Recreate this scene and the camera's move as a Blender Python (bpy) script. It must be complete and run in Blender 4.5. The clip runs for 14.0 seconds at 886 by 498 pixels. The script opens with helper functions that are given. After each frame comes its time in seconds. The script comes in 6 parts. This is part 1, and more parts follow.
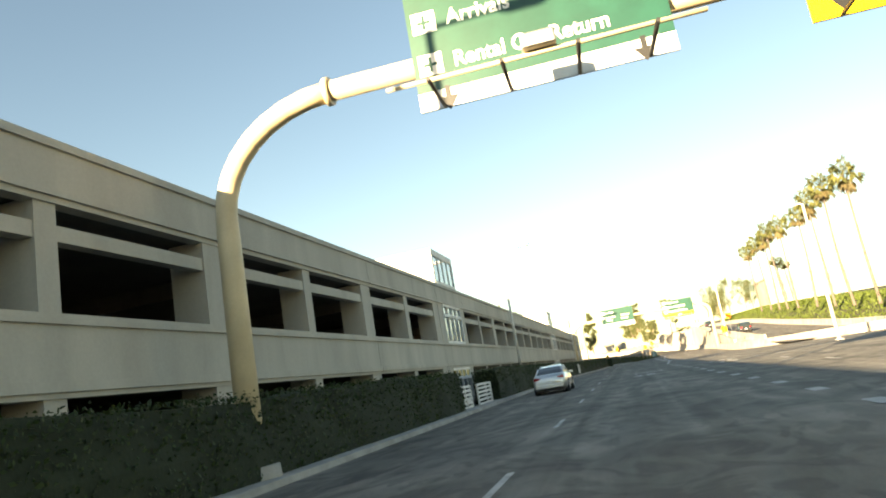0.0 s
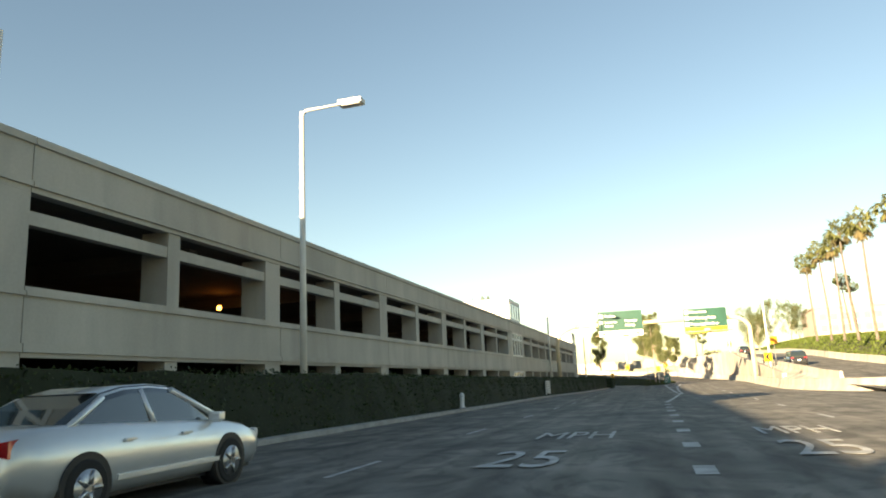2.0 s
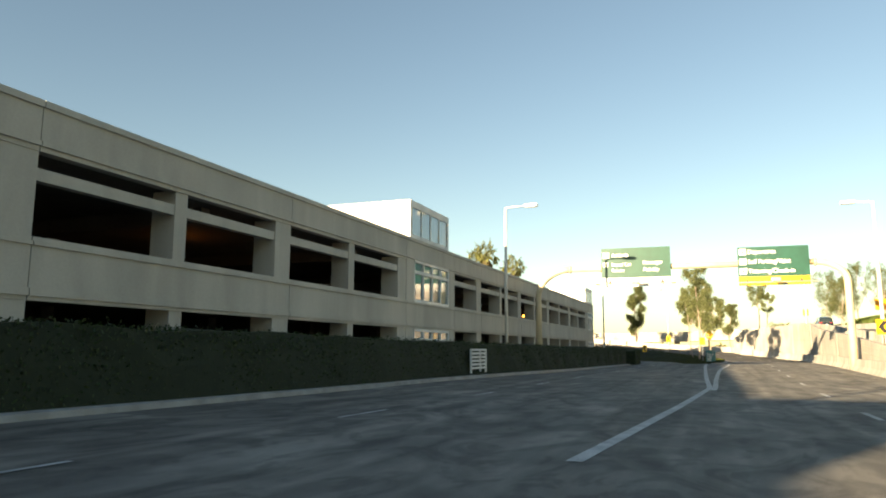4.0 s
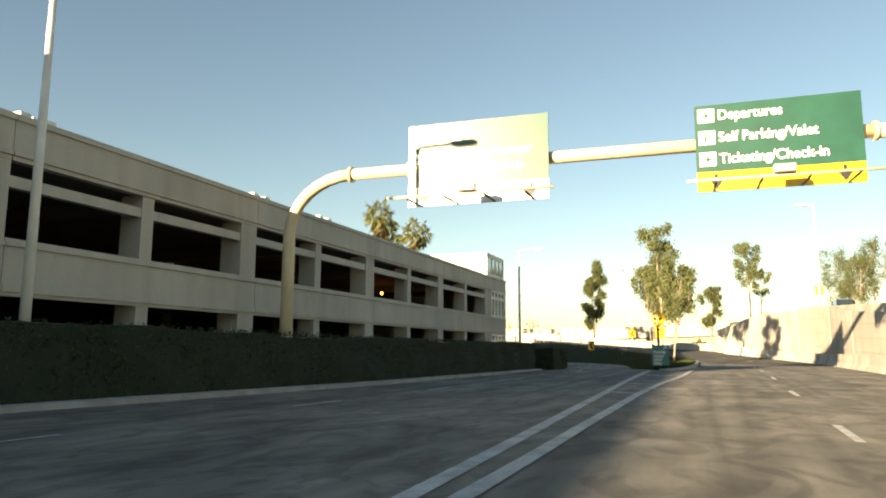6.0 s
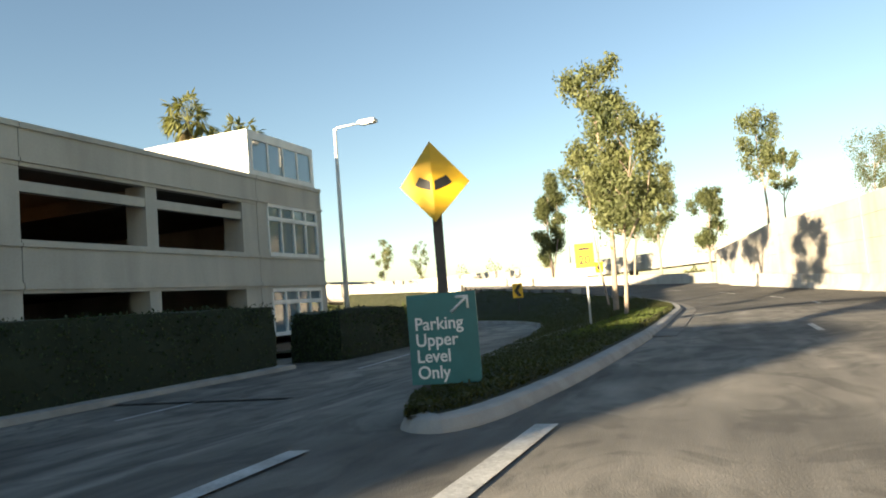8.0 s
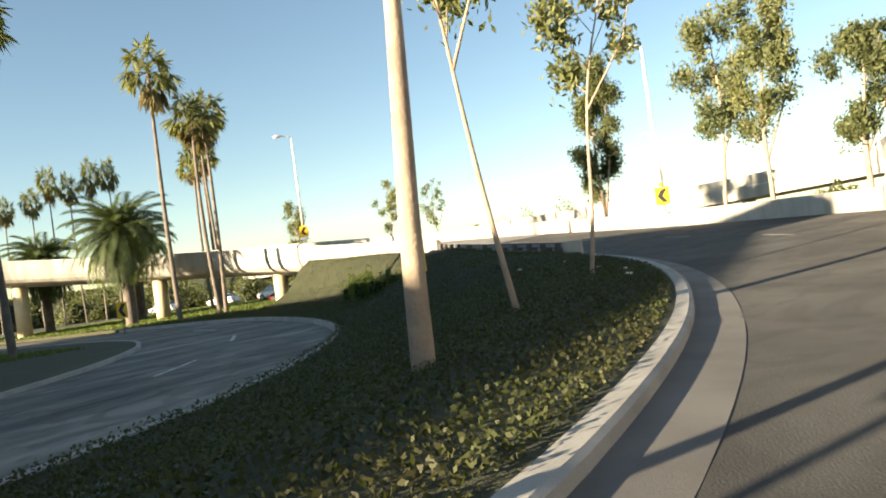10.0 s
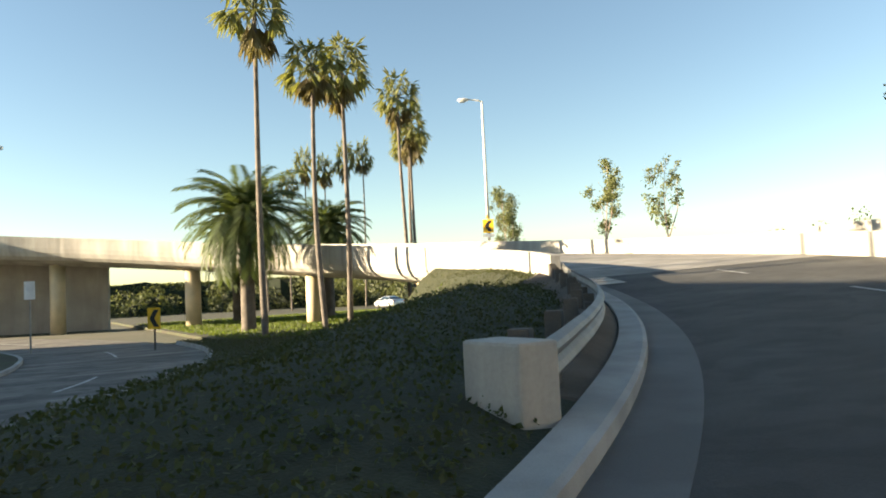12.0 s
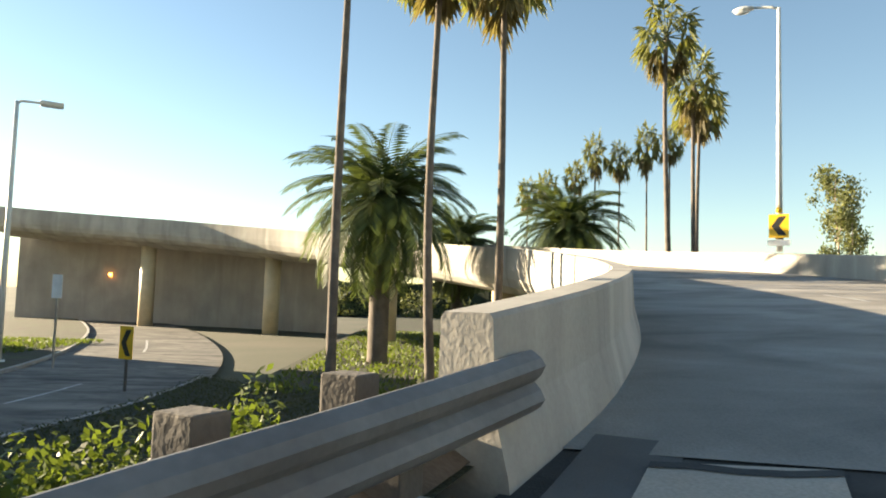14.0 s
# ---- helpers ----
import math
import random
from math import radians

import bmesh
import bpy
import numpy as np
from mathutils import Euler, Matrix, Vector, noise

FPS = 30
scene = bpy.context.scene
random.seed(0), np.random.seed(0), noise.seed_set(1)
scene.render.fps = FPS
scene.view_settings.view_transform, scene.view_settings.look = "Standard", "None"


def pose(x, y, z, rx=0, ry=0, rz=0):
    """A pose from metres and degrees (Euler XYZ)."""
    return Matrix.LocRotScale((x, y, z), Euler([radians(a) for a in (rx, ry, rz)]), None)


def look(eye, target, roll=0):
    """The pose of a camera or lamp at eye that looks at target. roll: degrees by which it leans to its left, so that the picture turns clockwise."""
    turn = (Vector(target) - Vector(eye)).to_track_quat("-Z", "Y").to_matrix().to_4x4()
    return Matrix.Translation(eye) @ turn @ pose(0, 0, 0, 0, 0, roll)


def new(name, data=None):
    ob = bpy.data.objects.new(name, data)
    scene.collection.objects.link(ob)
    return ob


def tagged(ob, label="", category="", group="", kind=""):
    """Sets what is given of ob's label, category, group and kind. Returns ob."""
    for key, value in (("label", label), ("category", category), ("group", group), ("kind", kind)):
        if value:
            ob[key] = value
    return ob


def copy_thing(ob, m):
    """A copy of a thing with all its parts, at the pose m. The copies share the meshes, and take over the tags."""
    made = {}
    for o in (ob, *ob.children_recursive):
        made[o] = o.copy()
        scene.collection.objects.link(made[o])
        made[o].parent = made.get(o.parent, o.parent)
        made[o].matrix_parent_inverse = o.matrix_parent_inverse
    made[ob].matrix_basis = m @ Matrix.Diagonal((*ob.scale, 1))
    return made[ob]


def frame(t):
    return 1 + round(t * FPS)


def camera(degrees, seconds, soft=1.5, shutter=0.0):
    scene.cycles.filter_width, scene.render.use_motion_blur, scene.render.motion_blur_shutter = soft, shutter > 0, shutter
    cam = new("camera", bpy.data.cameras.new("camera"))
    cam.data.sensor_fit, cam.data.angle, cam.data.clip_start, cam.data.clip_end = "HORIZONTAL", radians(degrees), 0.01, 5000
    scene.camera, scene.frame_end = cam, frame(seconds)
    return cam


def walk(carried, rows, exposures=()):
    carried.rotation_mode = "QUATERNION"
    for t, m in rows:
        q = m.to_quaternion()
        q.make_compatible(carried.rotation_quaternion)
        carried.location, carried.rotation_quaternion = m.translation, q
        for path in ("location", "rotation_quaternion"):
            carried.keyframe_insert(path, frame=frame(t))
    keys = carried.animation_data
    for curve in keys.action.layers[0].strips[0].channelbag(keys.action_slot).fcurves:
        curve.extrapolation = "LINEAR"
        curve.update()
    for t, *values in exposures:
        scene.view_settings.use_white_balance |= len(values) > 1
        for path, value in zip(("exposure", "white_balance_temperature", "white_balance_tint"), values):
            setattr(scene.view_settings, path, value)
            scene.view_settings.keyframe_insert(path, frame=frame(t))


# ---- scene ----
# camera and its drive
cam = camera(65.0, 14.0, soft=1.9)
PATH = [
    (0, (-8.604, 10.654, 1.427), (-9.044, 12.567, 1.808), -9.7),
    (0.5, (-7.812, 18.425, 1.448), (-8.283, 20.334, 1.813), -8.9),
    (1, (-7.040, 26.451, 1.443), (-7.507, 28.350, 1.863), -7.3),
    (1.5, (-6.304, 34.342, 1.399), (-6.779, 36.253, 1.749), -6.8),
    (2, (-5.595, 42.169, 1.364), (-6.138, 44.056, 1.746), -2.6),
    (2.5, (-4.968, 50.104, 1.341), (-5.552, 51.977, 1.729), -0.0),
    (3, (-4.498, 57.937, 1.332), (-5.121, 59.810, 1.654), -1.3),
    (3.2, (-4.354, 60.994, 1.325), (-4.998, 62.861, 1.637), -1.2),
    (5.3, (-1.824, 94.199, 1.015), (-2.583, 96.031, 1.275), 1.3),
    (5.5, (-1.725, 97.442, 1.009), (-2.472, 99.276, 1.293), 1.5),
    (6, (-1.432, 105.562, 0.981), (-2.131, 107.414, 1.268), 0.2),
    (6.5, (-1.138, 113.577, 1.009), (-1.814, 115.438, 1.287), -2.7),
    (7, (-0.902, 121.266, 1.077), (-1.582, 123.135, 1.288), -4.6),
    (7.5, (-0.653, 128.780, 1.109), (-1.330, 130.643, 1.382), -3.9),
    (8, (-0.694, 135.922, 1.155), (-1.413, 137.782, 1.306), -4.7),
    (8.2, (-0.662, 138.847, 1.178), (-1.421, 140.696, 1.253), -5.6),
    (10.3, (-0.796, 166.738, 1.188), (-1.956, 168.367, 1.205), -6.7),
    (10.5, (-1.271, 168.992, 1.215), (-2.508, 170.564, 1.221), -5.3),
    (11, (-2.305, 174.208, 1.385), (-3.724, 175.614, 1.464), -1.8),
    (11.5, (-3.913, 179.382, 1.538), (-5.512, 180.575, 1.682), -0.6),
    (12, (-6.194, 184.072, 1.731), (-7.911, 185.092, 1.843), -2.9),
    (12.5, (-8.861, 188.186, 1.891), (-10.671, 189.014, 2.090), -4.4),
    (13, (-12.013, 191.817, 2.083), (-13.918, 192.390, 2.287), -3.0),
    (13.5, (-15.633, 195.139, 2.331), (-17.588, 195.471, 2.596), -2.4),
    (14, (-19.555, 197.990, 2.645), (-21.549, 198.041, 2.787), 1.8),
]
walk(cam, [(t, look(eye, target, roll)) for t, eye, target, roll in PATH],
     exposures=[(0.0, 2.75, 8300, 8), (1.5, 2.53, 8100, 8), (2.0, 2.41, 7900, 8), (3.0, 2.28, 7700, 8), (5.5, 2.17, 8000, 8), (6.5, 2.22, 7800, 8), (7.0, 2.25, 7400, 8), (7.5, 2.25, 7500, 8), (8.0, 2.27, 6950, 8), (10.5, 2.42, 6950, 8), (11.5, 2.48, 7050, 8), (12.5, 2.46, 6750, 8), (14.0, 2.5, 6900, 8)])

# world and sun: a low winter sun from the south-west
SUN_TO = Vector((-2.15, -4.85, 1.0)).normalized()
world = bpy.data.worlds.new("sky")
scene.world = world
world.use_nodes = True
wn = world.node_tree.nodes
sky = wn.new("ShaderNodeTexSky")
sky.sky_type = "NISHITA"
sky.sun_disc = False
sky.sun_elevation = math.asin(SUN_TO.z)
sky.sun_rotation = math.atan2(SUN_TO.x, SUN_TO.y)
sky.air_density, sky.dust_density, sky.ozone_density = 1.0, 0.1, 1.6
world.node_tree.links.new(sky.outputs[0], wn["Background"].inputs[0])
wn["Background"].inputs[1].default_value = 0.05
sun = new("sun", bpy.data.lights.new("sun", "SUN"))
sun.data.energy, sun.data.angle, sun.data.color = 5.0, radians(0.6), (1.0, 0.83, 0.6)
sun.matrix_world = look(SUN_TO * 100, (0, 0, 0))


# ------------------------------------------------------------------ materials
def mat(name, col, rough=0.7, metal=0.0, col2=None, scale=3.0, fine=40.0, bump=0.15, mixfine=0.35, coat=0.0, emit=0.0, island=0.0, spec=0.5, streak=None, stain=0.0, smear=0.0, blot=0.0):
    """A surface with blotches at one scale and grain at another."""
    m = bpy.data.materials.new(name)
    m.use_nodes = True
    nt = m.node_tree
    b = nt.nodes["Principled BSDF"]
    b.inputs["Roughness"].default_value = rough
    b.inputs["Metallic"].default_value = metal
    b.inputs["Coat Weight"].default_value = coat
    b.inputs["Specular IOR Level"].default_value = spec
    co = nt.nodes.new("ShaderNodeTexCoord")
    n1 = nt.nodes.new("ShaderNodeTexNoise")
    n1.inputs["Scale"].default_value, n1.inputs["Detail"].default_value = scale, 5
    n2 = nt.nodes.new("ShaderNodeTexNoise")
    n2.inputs["Scale"].default_value, n2.inputs["Detail"].default_value = fine, 3
    geo = nt.nodes.new("ShaderNodeNewGeometry")
    nt.links.new(geo.outputs["Position"], n1.inputs["Vector"])
    nt.links.new(geo.outputs["Position"], n2.inputs["Vector"])
    mix = nt.nodes.new("ShaderNodeMix")
    mix.data_type = "RGBA"
    c2 = col2 or tuple(c * 0.78 for c in col)
    mix.inputs["A"].default_value, mix.inputs["B"].default_value = (*col, 1), (*c2, 1)
    mr = nt.nodes.new("ShaderNodeMapRange")
    mr.inputs["From Min"].default_value, mr.inputs["From Max"].default_value = 0.35, 0.65
    nt.links.new(n1.outputs["Fac"], mr.inputs["Value"])
    nt.links.new(mr.outputs["Result"], mix.inputs["Factor"])
    mul = nt.nodes.new("ShaderNodeMix")
    mul.data_type, mul.blend_type = "RGBA", "MULTIPLY"
    mul.inputs["Factor"].default_value = mixfine
    nt.links.new(mix.outputs["Result"], mul.inputs["A"])
    nt.links.new(n2.outputs["Fac"], mul.inputs["B"])
    out = mul.outputs["Result"]
    for vec, amount, twist, lo, hi in ((streak, 0.5, 0.8, 0.35, 0.7), ((0.5, 0.5, 0.09) if stain else None, stain, 0.8, 0.35, 0.7), ((0.4, 0.16, 0.4) if smear else None, smear, 1.6, 0.35, 0.7), ((0.5, 0.3, 0.5) if blot else None, blot, 2.8, 0.5, 0.6)):
        # long marks drawn out along one axis: tyre tracks and oil on roads, runs on walls
        if not vec:
            continue
        vm = nt.nodes.new("ShaderNodeVectorMath")
        vm.operation = "MULTIPLY"
        vm.inputs[1].default_value = vec
        n3 = nt.nodes.new("ShaderNodeTexNoise")
        n3.inputs["Scale"].default_value, n3.inputs["Detail"].default_value = 1.6, 6
        n3.inputs["Distortion"].default_value = twist
        nt.links.new(geo.outputs["Position"], vm.inputs[0])
        nt.links.new(vm.outputs[0], n3.inputs["Vector"])
        r3 = nt.nodes.new("ShaderNodeMapRange")
        r3.inputs["From Min"].default_value, r3.inputs["From Max"].default_value = lo, hi
        r3.inputs["To Min"].default_value, r3.inputs["To Max"].default_value = 1.0, 1.0 - amount
        nt.links.new(n3.outputs["Fac"], r3.inputs["Value"])
        m3 = nt.nodes.new("ShaderNodeMix")
        m3.data_type, m3.blend_type = "RGBA", "MULTIPLY"
        m3.inputs["Factor"].default_value = 1.0
        nt.links.new(out, m3.inputs["A"])
        nt.links.new(r3.outputs["Result"], m3.inputs["B"])
        out = m3.outputs["Result"]
    if island:
        hs = nt.nodes.new("ShaderNodeHueSaturation")
        r2 = nt.nodes.new("ShaderNodeMapRange")
        r2.inputs["To Min"].default_value, r2.inputs["To Max"].default_value = 1 - island, 1 + island
        nt.links.new(geo.outputs["Random Per Island"], r2.inputs["Value"])
        nt.links.new(r2.outputs["Result"], hs.inputs["Value"])
        nt.links.new(out, hs.inputs["Color"])
        out = hs.outputs["Color"]
    nt.links.new(out, b.inputs["Base Color"])
    if bump:
        bp = nt.nodes.new("ShaderNodeBump")
        bp.inputs["Strength"].default_value, bp.inputs["Distance"].default_value = bump, 0.02
        nt.links.new(n2.outputs["Fac"], bp.inputs["Height"])
        nt.links.new(bp.outputs["Normal"], b.inputs["Normal"])
    if emit:
        b.inputs["Emission Color"].default_value = (*col, 1)
        b.inputs["Emission Strength"].default_value = emit
    return m


def leafmat(name, col, col2, island=0.45):
    m = mat(name, col, 0.6, col2=col2, scale=0.6, fine=4, bump=0, mixfine=0.2, island=island, spec=0.3)
    nt = m.node_tree
    b = nt.nodes["Principled BSDF"]
    tr = nt.nodes.new("ShaderNodeBsdfTranslucent")
    tr.inputs["Color"].default_value = (col[0] * 1.5, col[1] * 1.5, col[2] * 0.8, 1)
    ms = nt.nodes.new("ShaderNodeMixShader")
    ms.inputs[0].default_value = 0.3
    nt.links.new(b.outputs[0], ms.inputs[1])
    nt.links.new(tr.outputs[0], ms.inputs[2])
    nt.links.new(ms.outputs[0], nt.nodes["Material Output"].inputs[0])
    return m


def glassmat(name, col, rough=0.05):
    m = bpy.data.materials.new(name)
    m.use_nodes = True
    b = m.node_tree.nodes["Principled BSDF"]
    b.inputs["Base Color"].default_value = (*col, 1)
    b.inputs["Roughness"].default_value = rough
    b.inputs["Specular IOR Level"].default_value = 0.9
    b.inputs["Coat Weight"].default_value = 0.6
    return m


ASPHALT = mat("asphalt", (0.38, 0.35, 0.302), 0.85, col2=(0.24, 0.224, 0.198), scale=0.35, fine=60, bump=0.3, mixfine=0.5, streak=(0.8, 0.02, 1.0), smear=0.6, blot=0.34)
RAILSTEEL = mat("weathered_galvanised_steel", (0.24, 0.24, 0.235), 0.55, col2=(0.16, 0.153, 0.145), scale=1.5, fine=18, bump=0.15, mixfine=0.4)
DECK = mat("deck_concrete", (0.52, 0.485, 0.435), 0.9, col2=(0.4, 0.375, 0.335), scale=0.3, fine=50, bump=0.3, mixfine=0.45, streak=(0.25, 0.25, 1.0), smear=0.3)
PALE_PATCH = mat("buff_patch", (0.6, 0.53, 0.44), 0.9, col2=(0.47, 0.41, 0.34), scale=0.9, fine=45, bump=0.3, mixfine=0.45)
# black of the narrow bands across the buff patch
BAND_BLACK = mat("tar", (0.035, 0.034, 0.033), 0.7, col2=(0.02, 0.02, 0.02), scale=2.0, fine=30, bump=0.2)
ASPHALT_OLD = mat("asphalt_worn", (0.115, 0.11, 0.102), 0.9, col2=(0.076, 0.073, 0.068), scale=0.3, fine=60, bump=0.3, mixfine=0.5, streak=(0.22, 0.22, 1.0), smear=0.3, blot=0.25)
PAINT = mat("road_paint", (0.7, 0.7, 0.68), 0.75, col2=(0.42, 0.42, 0.41), scale=2.2, fine=30, bump=0.2, mixfine=0.6)
CONC = mat("concrete", (0.53, 0.5, 0.445), 0.85, col2=(0.43, 0.405, 0.36), scale=0.6, fine=25, bump=0.25, mixfine=0.25, stain=0.4)
RETAIN = mat("buff_concrete", (0.5, 0.455, 0.4), 0.88, col2=(0.4, 0.365, 0.32), scale=0.5, fine=20, bump=0.25, mixfine=0.3, stain=0.2)
GUTTER = mat("gutter_concrete", (0.185, 0.178, 0.168), 0.9, col2=(0.12, 0.116, 0.11), scale=0.8, fine=80, bump=0.15, mixfine=0.35)
KERB = mat("kerb_concrete", (0.43, 0.42, 0.395), 0.9, col2=(0.31, 0.3, 0.28), scale=1.5, fine=90, bump=0.15, mixfine=0.35)
GARAGE = mat("garage_concrete", (0.5, 0.485, 0.435), 0.85, col2=(0.44, 0.425, 0.38), scale=0.25, fine=14, bump=0.12, mixfine=0.16, stain=0.22)
# garage concrete again, with the shade behind the bays put into its colour
GARAGE_SHADE = mat("garage_interior_shaded", (0.16, 0.145, 0.13), 0.9, scale=0.5, fine=10, bump=0.1)
WHITE = mat("white_paint", (0.78, 0.78, 0.75), 0.6, scale=1.0, fine=20, bump=0.05, mixfine=0.12)
CREAM = mat("cream_paint", (0.66, 0.55, 0.36), 0.5, col2=(0.56, 0.46, 0.3), scale=1.2, fine=20, bump=0.05, mixfine=0.15)
POLEWHITE = mat("pole_white", (0.74, 0.72, 0.66), 0.45, scale=1.0, fine=20, bump=0.05, mixfine=0.12)
DARKMETAL = mat("dark_metal", (0.03, 0.03, 0.032), 0.5, 0.3, scale=3, fine=40, bump=0.05)
GALV = mat("galvanised_steel", (0.42, 0.43, 0.43), 0.45, 0.8, scale=2, fine=30, bump=0.08, mixfine=0.25)
GREEN = mat("sign_green", (0.008, 0.068, 0.048), 0.35, scale=1.5, fine=10, bump=0.02, mixfine=0.15)
SIGNWHITE = mat("sign_white", (0.82, 0.82, 0.8), 0.4, scale=2, fine=10, bump=0.02, mixfine=0.1)
YELLOW = mat("sign_yellow", (0.85, 0.5, 0.02), 0.4, scale=2, fine=10, bump=0.02, mixfine=0.12)
ORANGE = mat("sign_orange", (0.85, 0.33, 0.02), 0.4, scale=2, fine=10, bump=0.02, mixfine=0.12)
TEAL = mat("sign_teal", (0.03, 0.17, 0.17), 0.45, scale=2, fine=10, bump=0.02, mixfine=0.12)
BLACK = mat("sign_black", (0.012, 0.012, 0.012), 0.5, scale=2, fine=10, bump=0.02)
GLASS = glassmat("tower_glass", (0.1, 0.16, 0.2), 0.06)
AMBER = mat("amber_blind", (0.5, 0.36, 0.04), 0.4, scale=2, fine=8, bump=0.02)
CARGLASS = glassmat("car_glass", (0.02, 0.028, 0.03), 0.04)
SILVER = mat("silver_car_paint", (0.68, 0.7, 0.7), 0.3, 0.55, scale=0.5, fine=300, bump=0.0, mixfine=0.06, coat=1.0)
NAVY = mat("dark_car_paint", (0.02, 0.022, 0.03), 0.25, 0.3, scale=0.5, fine=200, bump=0.0, mixfine=0.06, coat=1.0)
REDPAINT = mat("red_car_paint", (0.4, 0.02, 0.02), 0.25, 0.2, scale=0.5, fine=200, bump=0.0, mixfine=0.06, coat=1.0)
WHITEPAINT = mat("white_car_paint", (0.75, 0.75, 0.74), 0.25, 0.0, scale=0.5, fine=200, bump=0.0, mixfine=0.06, coat=1.0)
TYRE = mat("tyre_rubber", (0.015, 0.015, 0.015), 0.85, scale=5, fine=60, bump=0.2)
RIM = mat("alloy_rim", (0.6, 0.6, 0.6), 0.3, 0.9, scale=3, fine=30, bump=0.02)
TAIL = mat("tail_lamp_red", (0.45, 0.01, 0.015), 0.2, scale=3, fine=20, bump=0.02, coat=0.8)
BARK = mat("eucalyptus_bark", (0.42, 0.33, 0.25), 0.9, col2=(0.27, 0.21, 0.165), scale=2.5, fine=25, bump=0.5, mixfine=0.3)
PALMBARK = mat("palm_bark", (0.19, 0.158, 0.13), 0.95, col2=(0.12, 0.1, 0.083), scale=2.0, fine=14, bump=0.7, mixfine=0.4)
WOODPOST = mat("weathered_post", (0.12, 0.105, 0.09), 0.9, scale=2.0, fine=30, bump=0.4)
EUC = leafmat("eucalyptus_leaf", (0.16, 0.17, 0.072), (0.095, 0.115, 0.05))
EUC_DARK = leafmat("eucalyptus_leaf_dark", (0.115, 0.128, 0.052), (0.07, 0.085, 0.035))
PALMLEAF = leafmat("palm_leaf", (0.19, 0.195, 0.075), (0.1, 0.11, 0.045))
DATELEAF = leafmat("date_palm_leaf", (0.075, 0.1, 0.04), (0.05, 0.07, 0.028))
PALMDRY = leafmat("palm_dry_leaf", (0.17, 0.14, 0.07), (0.105, 0.088, 0.047))
HEDGE = leafmat("hedge_leaf", (0.035, 0.055, 0.02), (0.022, 0.036, 0.014))
# near-black green: shade deep between the leaves, given as a colour
HEDGE_SHADE = mat("hedge_core_shade", (0.02, 0.03, 0.012), 0.95, scale=2, fine=12, bump=0.6)
IVY = leafmat("ivy_leaf", (0.055, 0.066, 0.022), (0.045, 0.044, 0.018), 0.3)
SOIL = mat("bare_soil", (0.13, 0.1, 0.075), 0.95, col2=(0.075, 0.06, 0.042), scale=1.4, fine=25, bump=0.6, mixfine=0.4)
IVYGROUND = mat("ivy_ground", (0.046, 0.05, 0.023), 0.95, col2=(0.027, 0.033, 0.014), scale=2.5, fine=35, bump=0.9, mixfine=0.4)
GRASSM = mat("lawn_soil", (0.05, 0.062, 0.022), 0.95, col2=(0.045, 0.036, 0.022), scale=0.7, fine=30, bump=0.6, mixfine=0.4)
GRASSL = leafmat("grass_blade", (0.105, 0.14, 0.03), (0.07, 0.1, 0.02))
EARTH = mat("dry_earth", (0.11, 0.1, 0.065), 0.95, col2=(0.06, 0.07, 0.035), scale=0.1, fine=10, bump=0.4)
BUILD = mat("pale_building", (0.5, 0.42, 0.36), 0.85, scale=0.2, fine=5, bump=0.05)
LAMPGLASS = mat("lamp_lens", (0.8, 0.8, 0.78), 0.3, scale=3, fine=20, bump=0.02)
GLOW = mat("sodium_glow", (1.0, 0.33, 0.05), 0.5, emit=4.0, bump=0)


# ------------------------------------------------------------------ builders
def box(bm, x0, x1, y0, y1, z0, z1, bev=0.0):
    m = Matrix.Translation(((x0 + x1) / 2, (y0 + y1) / 2, (z0 + z1) / 2)) @ Matrix.Diagonal((x1 - x0, y1 - y0, z1 - z0, 1))
    made = bmesh.ops.create_cube(bm, size=1, matrix=m)
    if bev:
        edges = list({e for v in made["verts"] for e in v.link_edges})
        bmesh.ops.bevel(bm, geom=edges, offset=bev, segments=2, affect="EDGES", profile=0.6)


def tube(bm, pts, radii, n=10, cap=True):
    """A round pipe along points."""
    pts = [Vector([float(c) for c in p]) for p in pts]
    if not hasattr(radii, "__len__"):
        radii = [radii] * len(pts)
    rings = []
    side = None
    for i, p in enumerate(pts):
        d = (pts[min(i + 1, len(pts) - 1)] - pts[max(i - 1, 0)]).normalized()
        if side is None:
            side = d.orthogonal().normalized()
        side = (side - d * side.dot(d)).normalized()
        up = d.cross(side)
        rings.append([bm.verts.new(p + float(radii[i]) * (math.cos(a) * side + math.sin(a) * up)) for a in (2 * math.pi * k / n for k in range(n))])
    for a, b in zip(rings, rings[1:]):
        for k in range(n):
            f = bm.faces.new((a[k], a[(k + 1) % n], b[(k + 1) % n], b[k]))
            f.smooth = True
    if cap:
        bm.faces.new(rings[0][::-1])
        bm.faces.new(rings[-1])


def loft(bm, rings, close=True, cap=False, smooth=False):
    vs = [[bm.verts.new(p) for p in ring] for ring in rings]
    n = len(vs[0])
    for a, b in zip(vs, vs[1:]):
        for k in range(n if close else n - 1):
            f = bm.faces.new((a[k], a[(k + 1) % n], b[(k + 1) % n], b[k]))
            f.smooth = smooth
    if cap:
        bm.faces.new(vs[0][::-1])
        bm.faces.new(vs[-1])


def obj(name, bm, material):
    me = bpy.data.meshes.new(name)
    bmesh.ops.recalc_face_normals(bm, faces=bm.faces)
    bm.to_mesh(me)
    bm.free()
    me.materials.append(material)
    return new(name, me)


def part(name, bm, material, parent, label=""):
    ob = obj(name, bm, material)
    ob.parent = parent
    if label:
        ob["label"] = label
    return ob


